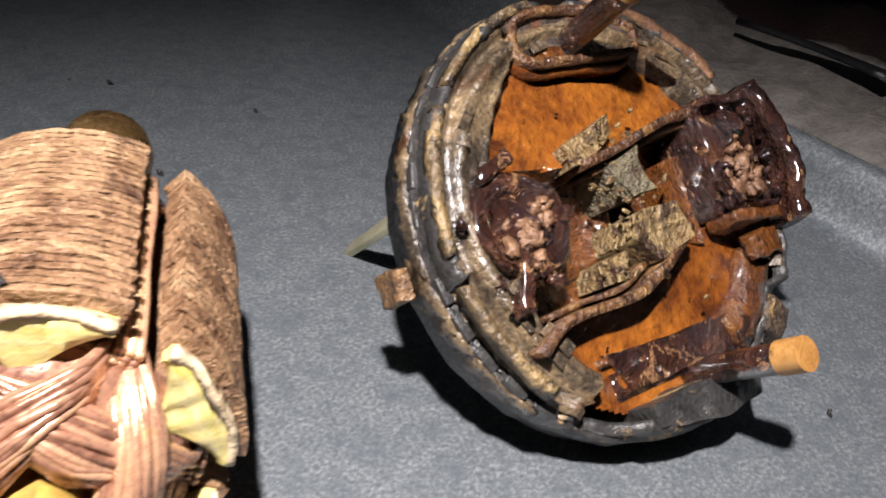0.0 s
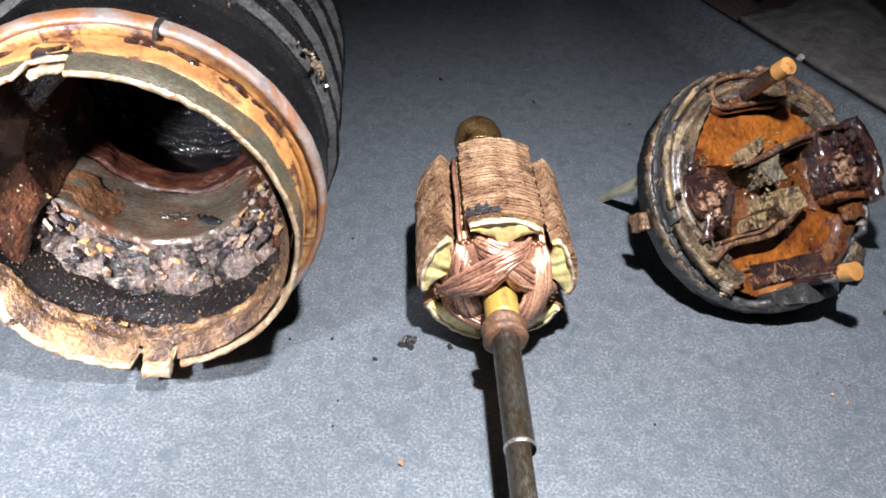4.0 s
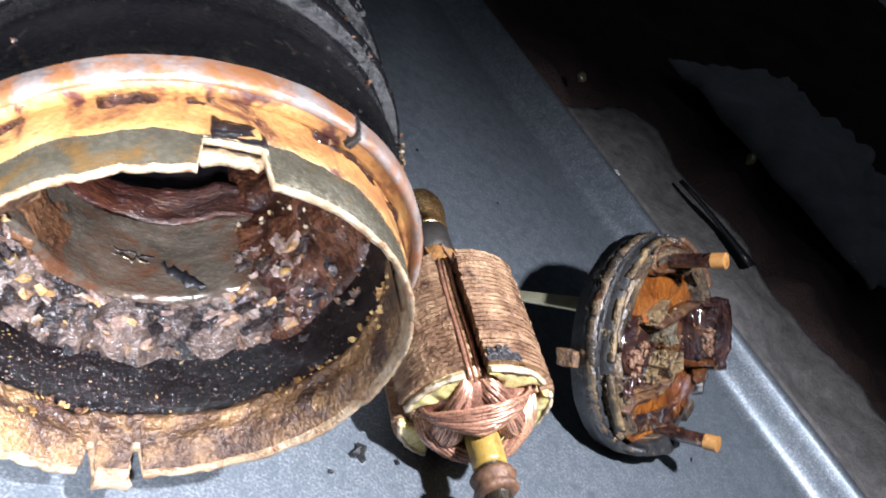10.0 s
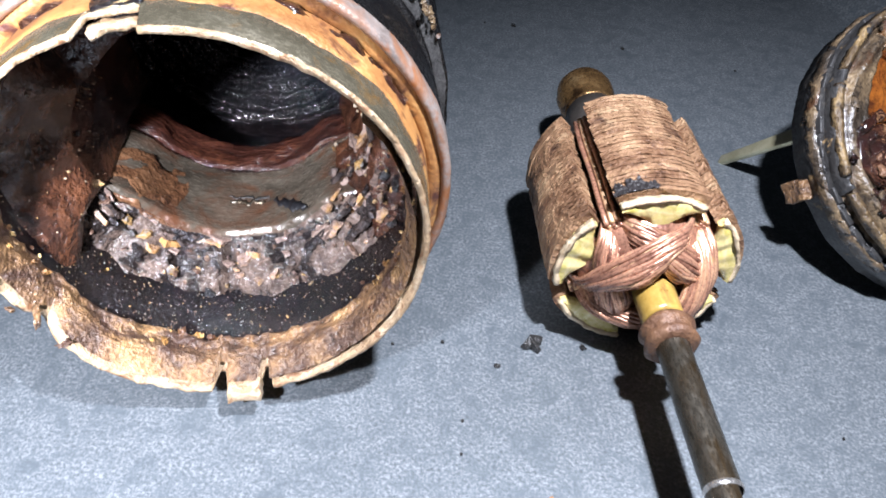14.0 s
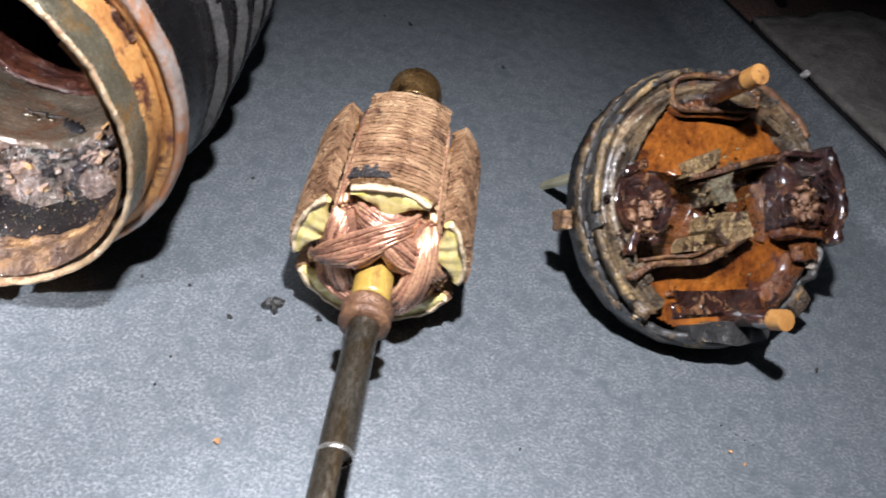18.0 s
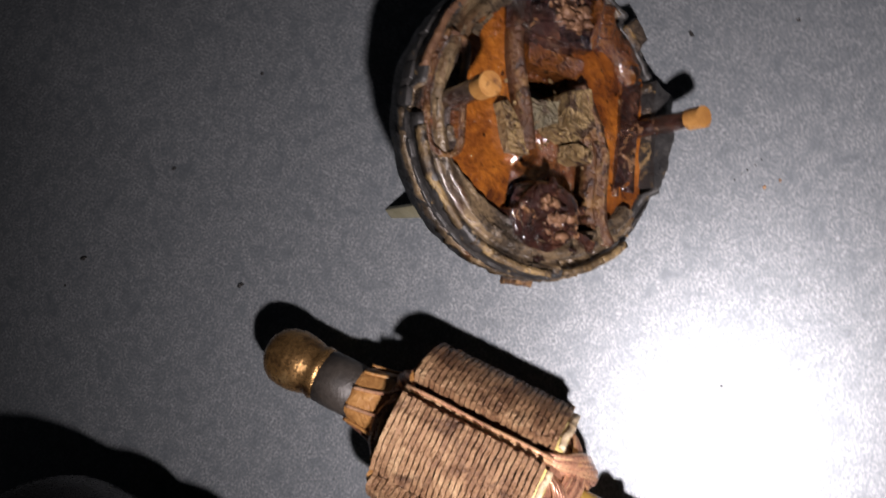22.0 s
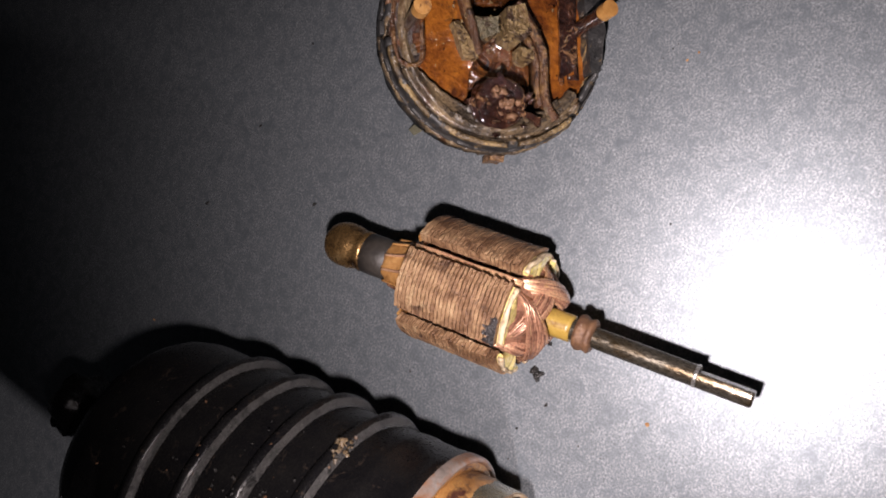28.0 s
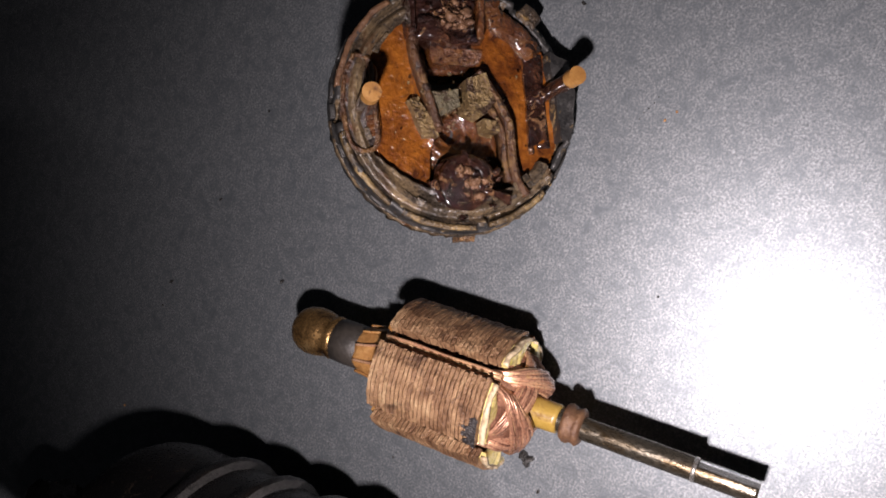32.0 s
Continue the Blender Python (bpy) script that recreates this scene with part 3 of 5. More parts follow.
# ---- the pump housing: steel tube in a ribbed black sleeve, lying on its side ----
def build_housing():
    root = tagged(new("pump_housing"), "open rusted motor housing in a ribbed black rubber sleeve, lying down", "pump housing")
    root.matrix_basis = cpose(-2.79, -1.63, 2.78, 0, 0, 6.2)

    def jag(a):
        j = 0.03 * noise.noise(Vector((a * 0.07, 0, 0))) + 0.035 * noise.noise(Vector((a * 0.3, 5, 0)))
        if 93 < a < 107:
            j += 0.42
        if 107 <= a < 150:
            j += 0.05 + 0.05 * abs(noise.noise(Vector((a * 0.5, 3, 0))))
        if 186 < a < 232:
            tear = math.sin(math.pi * (a - 186) / 46)
            j += tear * (0.22 + 0.3 * noise.noise(Vector((a * 0.11, 9, 0))))
        if 266.5 < a < 269.5 or 280 < a < 283:
            j += 0.34
        return j

    part("steel_band", lathe([(0.02, 2.40), (0.03, 2.41), (0.42, 2.41), (0.52, 2.42)], 240, 0.008, jag=jag), LIP, root, "olive-grey steel tube end")
    part("rust_band", lathe([(0.48, 2.41), (0.5, 2.427), (0.64, 2.43), (0.8, 2.425), (1.02, 2.43)], 180, 0.012, jag=lambda a: 0.09 * noise.fractal(Vector((math.cos(radians(a)) * 4, math.sin(radians(a)) * 4, 3)), 1, 2, 4)), RUSTBAND, root, "orange rust ring")
    part("torn_lip", lathe([(0.02, 2.408), (-0.02, 2.395), (-0.012, 2.345), (0.6, 2.29)], 240, 0.012, 3, jag=jag, jag_rings=3), LIPEDGE, root, "pale torn edge of the tube")
    part("rust_groove", lathe([(0.96, 2.42), (0.93, 2.46), (0.92, 2.54), (0.97, 2.6)], 160, 0.03, 3), RUSTBAND, root, "orange rusty groove")
    for a0, a1 in ((28, 82), (104, 126), (140, 168)):
        part("rust_crack", lathe([(0.78, 2.39), (0.82, 2.425), (0.86, 2.445), (0.9, 2.45), (0.94, 2.44), (0.98, 2.4)], 60, 0.07, 4, a0=a0, a1=a1, seed=a0), DARKRED, root, "dark red crack in the rust")
    part("sleeve_edge", lathe([(1.02, 2.57), (0.92, 2.58), (0.88, 2.61), (0.88, 2.65), (0.92, 2.685), (0.99, 2.70), (1.12, 2.70)], 160, 0.012, 3), RIMMETAL, root, "worn silvery pink edge ring")
    # black body with ribs
    prof = [(1.12, 2.69), (1.34, 2.67), (1.36, 2.655), (1.9, 2.65), (1.95, 2.665), (2.1, 2.66), (2.2, 2.64), (2.5, 2.62), (2.8, 2.6)]
    prof += [(6.5, 2.6), (7.3, 2.58), (7.7, 2.5), (7.95, 2.36), (8.1, 2.1), (8.2, 1.7), (8.26, 1.2), (8.3, 0.7), (8.3, 0.02)]
    part("sleeve", lathe(prof, 120, 0.012, 1.5), RUBBER, root, "black rubber sleeve")
    for k in range(4):
        s = 2.82 + k * 1.07
        r = 2.8 - 0.012 * k
        rib = [(s - 0.24, r - 0.26), (s - 0.17, r - 0.14), (s - 0.11, r - 0.045), (s - 0.05, r - 0.006), (s + 0.02, r), (s + 0.08, r - 0.035), (s + 0.14, r - 0.12), (s + 0.2, r - 0.26)]
        rib_part = part("rib", lathe(rib, 140, 0.02, 3, seed=k * 3.0), RUBBER, root, "black raised rib")
        dust = [(s - 0.195, r - 0.168), (s - 0.172, r - 0.134), (s - 0.14, r - 0.08), (s - 0.112, r - 0.04)]
        part("rib_dust", lathe(dust, 160, 0.022, 3, seed=k * 3.0), RIB, rib_part, "grey dust on the rib's front face")
    # rear stub and side nipple
    part("rear_stub", lathe([(8.2, 0.66), (9.0, 0.62), (9.9, 0.58), (9.94, 0.68), (10.3, 0.72), (10.6, 0.66), (10.75, 0.45), (10.5, 0.36), (9.4, 0.36)], 60, 0.2, 2.2), RUBBER, root, "broken black hose stub")
    nip = lathe([(-0.7, 0.42), (0.62, 0.41), (0.66, 0.43), (0.72, 0.43), (0.76, 0.41), (0.9, 0.42), (1.0, 0.48), (1.1, 0.55), (1.2, 0.57), (1.3, 0.55), (1.52, 0.47), (1.68, 0.43), (1.76, 0.4), (1.78, 0.34), (1.74, 0.26), (1.3, 0.24)], 48)
    part("nipple", nip, mat("glossy_black", [(0.3, (0.002, 0.002, 0.002)), (0.7, (0.007, 0.007, 0.007))], 200, (0.08, 0.2)), root, "glossy black hose nipple", at=cpose(-2.35, 5.8, -1.45, -14, 0, 74))
    # interior
    part("inner_wall", lathe([(0.5, 2.288), (0.9, 2.27), (2.0, 2.25), (4.0, 2.24), (5.65, 2.22)], 110, 0.03, 2.5), GREASE, root, "greasy black inner wall")
    rings = [(5.55 - 0.25 * math.cos(q / 60 * 3.1) * (q / 60) + 0.075 * math.sin(q * 0.82) + 0.05 * math.sin(q * 0.31 + 1), 2.24 * (1 - q / 60) + 0.01) for q in range(61)]
    part("back_wall", lathe(rings, 150, 0.07, 3.0), OIL, root, "oily black end wall with wrinkled rings")
    def shouldered(own, a0, a1, wide=24.0):
        """Rounds the ends of a curved piece down to the wall."""
        for v in own.verts:
            deg, r = math.degrees(math.atan2(v.co.z, v.co.x)) % 360, math.hypot(v.co.x, v.co.z)
            near = min(1.0, max(0.0, 1 - min(deg - a0, a1 - deg) / wide))
            k = 1 + (2.22 / r - 1) * (1 - math.sqrt(1 - near * near)) * 0.95
            v.co.x, v.co.z = v.co.x * k, v.co.z * k
        return own

    def sunk(own, a0, a1, s0, s1):
        """Lets the border of a crust dip under the face it lies on."""
        for v in own.verts:
            deg, r = math.degrees(math.atan2(v.co.z, v.co.x)) % 360, math.hypot(v.co.x, v.co.z)
            inset = min((a1 - deg) / (a1 - a0), (v.co.y - s0) / (s1 - s0), (s1 - v.co.y) / (s1 - s0)) + 0.16 * noise.fractal(Vector((deg * 0.09, v.co.y * 2.5, 4)), 1, 2, 4)
            k = 1 + 0.12 * min(1.0, max(0.0, 1 - inset / 0.2)) / r
            v.co.x, v.co.z = v.co.x * k, v.co.z * k
        return own

    mag = shouldered(arc_solid(1.5, 2.2, 1.96, 3.32, 198, 336, 60, rough=0.035, f=2.2, seed=4, rad=3, along=16), 198, 336)
    part("magnet", mag, MAGNET, root, "grey-brown curved magnet with rusty edge")
    part("rust_patch", sunk(shouldered(arc_solid(1.484, 1.6, 1.94, 3.1, 199, 246, 50, rough=0.016, f=3.2, seed=22, rad=2, along=26), 198, 336), 199, 246, 1.94, 3.1), PATCH, root, "brown rust crusted on the magnet's corner")
    part("magnet_rim", shouldered(arc_solid(1.46, 2.2, 3.3, 3.95, 198, 336, 60, rough=0.05, f=3, seed=14, rad=3, along=8), 198, 336), REDRUST, root, "red rusty rim of the magnet")
    mag = arc_solid(1.6, 2.2, 1.9, 3.8, 26, 150, 40, rough=0.035, f=2.2, seed=9, rad=3, along=16)
    part("magnet", mag, REDRUST, root, "dark rust-covered curved magnet")
    def bulge(a0, a1, s0, s1, high, f, amp, seed):
        """A rounded swelling on the inner wall."""
        own, rows = bmesh.new(), []
        for i in range(41):
            row = []
            for j in range(61):
                u, v = i / 40, j / 60
                a, s = radians(a0 + (a1 - a0) * u + 5 * noise.noise(Vector((u * 3, v * 6, seed + 3)))), s0 + (s1 - s0) * v + 0.15 * noise.noise(Vector((u * 6, v * 3, seed + 5)))
                hump = min(1.0, 2.2 * math.sin(math.pi * u)) ** 0.7 * min(1.0, v / 0.22) ** 0.8
                r = 2.27 - high * hump + amp * noise.fractal(Vector((u * 2.9 * f, v * 3.6 * f, seed)), 1, 2, 5) * hump ** 0.5
                row.append(own.verts.new((r * math.cos(a), s, r * math.sin(a))))
            rows.append(row)
        for p, q in zip(rows, rows[1:]):
            for j in range(60):
                own.faces.new((p[j], p[j + 1], q[j + 1], q[j]))
        return own

    rng = random.Random(71)
    specks = bmesh.new()
    for (a0, a1, s0, high, f, amp, seed), label, n, big in (((140, 214, 1.0, 0.6, 0.8, 0.05, 2), "dark red-brown swelling beside the magnet", 90, 0.015), ((314, 398, 1.52, 0.62, 1.7, 0.17, 8), "broken red-brown crust beside the magnet", 120, 0.03)):
        swell = bulge(a0, a1, s0, 4.6, high, f, amp, seed)
        spots = [v.co.copy() for v in swell.verts if v.co.y < 3.2]
        for k in range(n):
            at = rng.choice(spots)
            lump(specks, (at.x * 0.992, at.y, at.z * 0.992), big * rng.choice((0.35, 0.5, 0.6, 0.8, 1.3)), k * 0.7, 0.6, 1, (1, 0.8, 0.7))
        part("magnet_clip", swell, WETRUST, root, label)
    tagged(part("speck", specks, FLECK, root, "yellow and grey specks on the wet rust", smooth=False), kind="stuff")
    # slabs of crust broken off over the magnet's end; the last swelling's near, lower part carries them
    for k in range(44):
        at = rng.choice([v for v in spots if v.y < 2.5 and v.z < -0.15])
        deg, size = math.degrees(math.atan2(at.z, at.x)) % 360, rng.uniform(0.06, 0.17)
        slab = block((size * rng.uniform(1.0, 1.8), size * rng.uniform(0.9, 1.6), size * rng.uniform(0.3, 0.6)), (0, 0, 0), rng.uniform(-70, 70), 2, size * 0.35, 6, k + 90, size * 0.1)
        part("chunk", slab, SLAB, root, "chunk of loose crust", smooth=False, at=Matrix.Translation(at * CM) @ Matrix.Rotation(radians(270 - deg), 4, "Y") @ Matrix.Rotation(radians(rng.uniform(-40, 25)), 4, "X"))
    # crust lining the lower lip
    bm = bmesh.new()
    segs = 260
    rings = []
    for k in range(segs + 1):
        a = radians(138 + 262 * k / segs)
        ring = []
        body = math.sin(math.pi * k / segs) ** 0.5
        for q in range(17):
            w = q / 16
            s = 0.02 + max(0, jag(math.degrees(a) % 360)) * (1 - w) + (0.72 + 0.14 * noise.fractal(Vector((k * 0.035, 1, 0)), 1, 2, 5)) * w
            ridge = 0.1 * math.exp(-((w - 0.86) / 0.1) ** 2) * (1 + noise.noise(Vector((k * 0.2, 8, 0))))
            depth = (0.04 + 0.13 * body * math.sin(math.pi * min(1, w * 1.1))) * (1 + 0.4 * noise.fractal(Vector((k * 0.07, w * 2.0, 3)), 1, 2, 5)) + ridge * body
            r = 2.3 - depth
            ring.append(bm.verts.new((r * math.cos(a), s, r * math.sin(a))))
        rings.append(ring)
    for u, v in zip(rings, rings[1:]):
        for q in range(16):
            bm.faces.new((u[q], u[q + 1], v[q + 1], v[q]))
    rng = random.Random(37)
    grains = bmesh.new()
    for k in range(130):
        ring = rings[min(258, max(3, int(rng.gauss(rng.choice((24, 58, 118, 186, 206, 228, 246)), 5))))]
        at = ring[rng.choice((5, 9, 12, 14, 15, 16, 16))].co
        lump(grains, (at.x * 0.995, at.y + rng.uniform(-0.03, 0.06), at.z * 0.995), rng.choice((0.01, 0.014, 0.02, 0.03, 0.05)), k * 0.61, 0.9, 2, (1, rng.uniform(0.5, 1.2), 0.6))
    part("lip_crust", bm, CRUST, root, "thick tan and orange rust crust")
    tagged(part("grain", grains, GOLDGRAIN, root, "golden rust grains along the crust's inner edge", smooth=False), kind="stuff")
    # bank of crust sloping up to the magnet, with grit and chunks on it
    bm = bmesh.new()
    rings = []
    for k in range(131):
        ring = []
        for q in range(25):
            w, deg = q / 24, 188 + 160 * k / 130
            a, s = radians(deg), 1.5 + 0.48 * w + 0.2 * (1 - w) * (0.2 + noise.fractal(Vector((deg * 0.07, 6, 0)), 1, 2, 5))
            ends = min(1.0, k / 26, (130 - k) / 26)
            r = 2.26 - 0.68 * ends * w + 0.08 * noise.fractal(Vector((deg * 0.11, s * 4.5, 3)), 1, 2, 6) * math.sin(math.pi * min(1, w * 0.9 + 0.08))
            ring.append(bm.verts.new((r * math.cos(a), s, r * math.sin(a))))
        rings.append(ring)
    for u, v in zip(rings, rings[1:]):
        for q in range(24):
            bm.faces.new((u[q], u[q + 1], v[q + 1], v[q]))
    part("crust_bank", bm, BANK, root, "bank of wet crust in front of the magnet")
    rng = random.Random(5)
    bm = bmesh.new()
    for k in range(150):
        deg = rng.gauss(268, 36)
        a, s = radians(deg), rng.choice((rng.gauss(1.8, 0.1), rng.gauss(1.66, 0.1), rng.uniform(0.75, 1.6)))
        w = max(0.0, (s - 1.5) / 0.48)
        r = 2.25 - 0.68 * min(1, w) + 0.01
        size = rng.uniform(0.018, 0.05) if rng.random() < 0.74 else rng.uniform(0.05, 0.12)
        if s < 1.5:
            size = rng.uniform(0.008, 0.024)
        lump(bm, (r * math.cos(a), s, r * math.sin(a)), size, rng.random() * 9, 0.7, 1, (1, rng.uniform(0.5, 1), rng.uniform(0.3, 0.8)))
    for k in range(760):
        a, s = radians(rng.gauss(262, 44)), rng.uniform(0.72, 1.7)
        lump(bm, (2.25 * math.cos(a), s, 2.25 * math.sin(a)), rng.uniform(0.006, 0.017), rng.random() * 9, 0.6, 1, (1, 0.7, 0.6))
    for k in range(70):
        a, s = radians(rng.gauss(350, 14)), rng.uniform(1.2, 3.4)
        r = 2.2 if s < 1.5 else 1.99
        lump(bm, (r * math.cos(a), s, r * math.sin(a)), rng.uniform(0.02, 0.09), rng.random() * 9, 0.7, 1, (1, rng.uniform(0.5, 1), 0.6))
    tagged(part("grit", bm, GRIT, root, "tan, grey and orange grit heaped before the magnet", smooth=False), kind="stuff")
    # larger slabs that stand out of the bank
    rng = random.Random(61)
    for k in range(46):
        deg, s = 206 + 132 * (k + rng.uniform(-0.4, 0.4)) / 45, rng.choice((rng.uniform(1.9, 1.98), rng.uniform(1.78, 1.9), rng.uniform(1.66, 1.8)))
        size = rng.uniform(0.08, 0.16) * (1.3 if 292 < deg < 325 else 1.0)
        a, w = radians(deg), max(0.02, (s - 1.5) / 0.48)
        r = 2.25 - 0.68 * min(1.0, w) + 0.03
        slab = block((size * rng.uniform(1.3, 2.0), size * rng.uniform(0.8, 1.3), size * rng.uniform(0.35, 0.6)), (0, 0, 0), rng.uniform(-70, 70), 2, size * 0.3, 6, k, size * 0.1)
        part("chunk", slab, SLAB, root, "chunk of loose crust", smooth=False, at=Matrix.Translation(Vector((r * math.cos(a), s, r * math.sin(a))) * CM) @ Matrix.Rotation(radians(270 - deg), 4, "Y") @ Matrix.Rotation(radians(rng.uniform(-35, 10)), 4, "X"))

    def sliver(a0, s0, a1, s1, wide, seed):
        """A thin jagged strip lying on the magnet's face."""
        own, rows = bmesh.new(), []
        for k in range(15):
            t = k / 14
            a = radians(a0 + (a1 - a0) * t)
            s = s0 + (s1 - s0) * t + 0.11 * noise.noise(Vector((k * 0.6, seed, 0)))
            half = wide * (math.sin(math.pi * t) ** 0.6) * (0.6 + 0.9 * abs(noise.noise(Vector((k * 0.55, seed + 4, 0))))) + 0.004
            rows.append([own.verts.new((rr * math.cos(a), s + d, rr * math.sin(a))) for rr, d in ((1.52, -half), (1.468, -half * 0.85), (1.468, half * 0.85), (1.52, half))])
        for u, v in zip(rows, rows[1:]):
            for q in range(4):
                own.faces.new((u[q], u[(q + 1) % 4], v[(q + 1) % 4], v[q]))
        return own

    part("crack", sliver(287, 2.5, 308, 2.08, 0.15, 1.0), GAP, root, "black jagged crack in the magnet")
    part("crack", sliver(262, 2.68, 284, 2.62, 0.022, 3.0), CRUMB, root, "thin black crack in the magnet")
    part("chip", sliver(263, 2.58, 282, 2.54, 0.04, 6.0), SHAFT, root, "pale chipped sliver on the magnet")
    # tongue at the bottom of the lip and folded tab at the top
    part("tongue", block((0.42, 0.3, 0.16), (0.2, 0.0, -2.36), 0, 3, 0.05, 4, 3), LIPEDGE, root, "small pale tongue on the lip")
    part("folded_tab", arc_solid(2.25, 2.32, 0.27, 0.4, 94, 106.5, 16, rough=0.05, f=4, seed=5, rad=2, along=2), LIPEDGE, root, "pale folded steel tab")
    part("tear", arc_solid(2.3, 2.432, 0.43, 0.66, 94, 105, 14, rough=0.03, f=5, seed=6, rad=1, along=3), GREASE, root, "black gap torn behind the tab")
    for k, (deg, s, size) in enumerate(((196, 0.12, 0.15), (204, 0.05, 0.12), (212, 0.2, 0.2), (222, 0.1, 0.14), (190, 0.3, 0.14))):
        a = radians(deg)
        shred = lump(bmesh.new(), (2.36 * math.cos(a), s, 2.36 * math.sin(a)), size * 0.5, k * 1.7, 0.5, 3, (0.6, 1.3, 0.4))
        part("shred", shred, CRUST, root, "pale torn shred of the lip")
    part("edge_split", block((0.07, 0.34, 0.2), (0.0, 0, 0), 0, 2, 0.02, 5, 2, 0.02), CRUMB, root, "black split in the sleeve's edge", at=Matrix.Rotation(-radians(74), 4, "Y") @ cpose(2.6, 1.0, 0, 0, 90, 0))
    bm = bmesh.new()
    rng = random.Random(23)
    for k in range(26):
        a = radians(rng.gauss(27, 3))
        lump(bm, (2.8 * math.cos(a), rng.gauss(2.72, 0.09), 2.8 * math.sin(a)), rng.uniform(0.02, 0.06), k * 0.9, 0.6, 1, (1, 0.8, 0.7))
    tagged(part("dust_clump", bm, RINGCRUST, root, "pale clump of dried dirt on the rib", smooth=False), kind="stuff")
    # dirt caught on the sleeve and between the ribs
    rng = random.Random(17)
    for mat_, n, label in ((COLLAR, 34, "rusty crumbs stuck on the sleeve"), (RIB, 90, "grey dust crumbs stuck on the sleeve")):
        bm = bmesh.new()
        for k in range(n):
            deg, s = rng.uniform(20, 170), rng.uniform(1.5, 6.9)
            if k < n // 2:
                deg, s = rng.gauss(62, 7), rng.gauss(3.4, 0.8)
            a, r = radians(deg), 2.64
            for q in range(4):
                if abs(s - (2.82 + 1.07 * q)) < 0.24:
                    r = 2.785
            lump(bm, (r * math.cos(a), s, r * math.sin(a)), rng.uniform(0.012, 0.035) * (1.5 if k < n // 4 else 1), k * 0.37, 0.5, 1, (1, 0.8, 0.6))
        tagged(part("sleeve_dirt", bm, mat_, root, label, smooth=False), kind="stuff")
    return root


build_housing()


# ---- the armature: five laminated poles, copper windings, shaft and commutator ----
def build_armature():
    root = tagged(new("motor_armature"), "motor armature with rusty laminated poles, copper windings and shaft", "armature")
    root.matrix_basis = cpose(2.38, 0.08, 1.275, 0, 0, 5.3)
    length, count = 2.2, 27
    pitch = length / count
    lams = []
    for k in range(5):
        bm = arc_solid(1.06, 1.275, 0.004, pitch - 0.012, -28, 28, 18, rough=0.016, f=7, seed=k * 5.3, rad=1, along=1)
        first = part("lamination", bm, LAMINATE, smooth=False)
        lams.append(first.data)
        bpy.data.objects.remove(first)
    rng = random.Random(3)
    for p in range(5):
        a = 90 + 72 * p
        pole = part("pole", block((0.95, length - 0.05, 0.34), (0.72, length / 2, 0), 0, 0, 0), LAMINATE, root, "rusty laminated pole", smooth=False, at=Matrix.Rotation(-radians(a), 4, "Y"))
        for k in range(count):
            ob = new("lamination", rng.choice(lams))
            ob.parent = pole
            ob.matrix_basis = cpose(rng.uniform(-0.009, 0.009), k * pitch, rng.uniform(-0.008, 0.008), 0, rng.uniform(-0.7, 0.7), 0)
        # resin end pieces
        for s0, s1 in ((-0.11, -0.004), (length + 0.004, length + 0.06)):
            ins, rows = bmesh.new(), []
            for q in range(33):
                phi = -27 + 54 * q / 32
                r_in = 0.62 + (0.46 if s0 < 0 else 0.36) * min(1.0, abs(phi) / 26) ** 0.75
                r_out = (1.18 if s0 < 0 else 1.12) + 0.012 * noise.noise(Vector((phi * 0.3, p * 3.0, 0)))
                ca, sa = math.cos(radians(phi)), math.sin(radians(phi))
                bulge = 0.03 * noise.noise(Vector((phi * 0.12, p, 4)))
                rows.append([ins.verts.new((r * ca, y, r * sa)) for r, y in ((r_in, s1), (r_in, s0 + 0.03), (r_in + 0.03, s0 + bulge), ((r_in + r_out) / 2, s0 - 0.015 + bulge), (r_out - 0.03, s0 + bulge), (r_out, s0 + 0.03), (r_out, s1))])
            for u, v in zip(rows, rows[1:]):
                for q in range(7):
                    ins.faces.new((u[q], u[(q + 1) % 7], v[(q + 1) % 7], v[q]))
            ins.faces.new(rows[0]), ins.faces.new(rows[-1])
            end = part("end_insulator", ins, INSUL if s0 < 0 else CORD, pole, "yellow-green resin end piece" if s0 < 0 else "brown resin end piece")
            soft_edges(end)
            if s0 < 0:
                part("insulator_edge", arc_solid(1.15, 1.21, s0 - 0.02, s1 - 0.03, -27.2, 27.2, 30, rough=0.03, f=5, seed=p, rad=1, along=1), CREAM, end, "cream-coloured worn edge")
    bm = bmesh.new()
    cells = {}
    for i in range(60):
        for j in range(36):
            deg, y = 88 + 30 * i / 59, 0.0 + 0.5 * j / 35
            away = math.hypot((deg - 106) / 13, (y - 0.06) / 0.21)
            if away + 0.6 * noise.fractal(Vector((deg * 0.3, y * 8, 1)), 1, 2, 4) < 1.0:
                a, r = radians(deg), 1.3 + 0.02 * noise.noise(Vector((deg * 0.8, y * 20, 4)))
                cells[i, j] = bm.verts.new((r * math.cos(a), y, r * math.sin(a)))
    for (i, j) in list(cells):
        q = [(i, j), (i + 1, j), (i + 1, j + 1), (i, j + 1)]
        if all(k in cells for k in q):
            bm.faces.new([cells[k] for k in q])
    bmesh.ops.delete(bm, geom=[v for v in bm.verts if not v.link_faces], context="VERTS")
    part("scorch", bm, SCORCH, root, "black scorched patch on the top pole")
    part("core", lathe([(-0.05, 0.02), (-0.05, 0.55), (length + 0.05, 0.55), (length + 0.05, 0.02)], 30), CARBON, root)
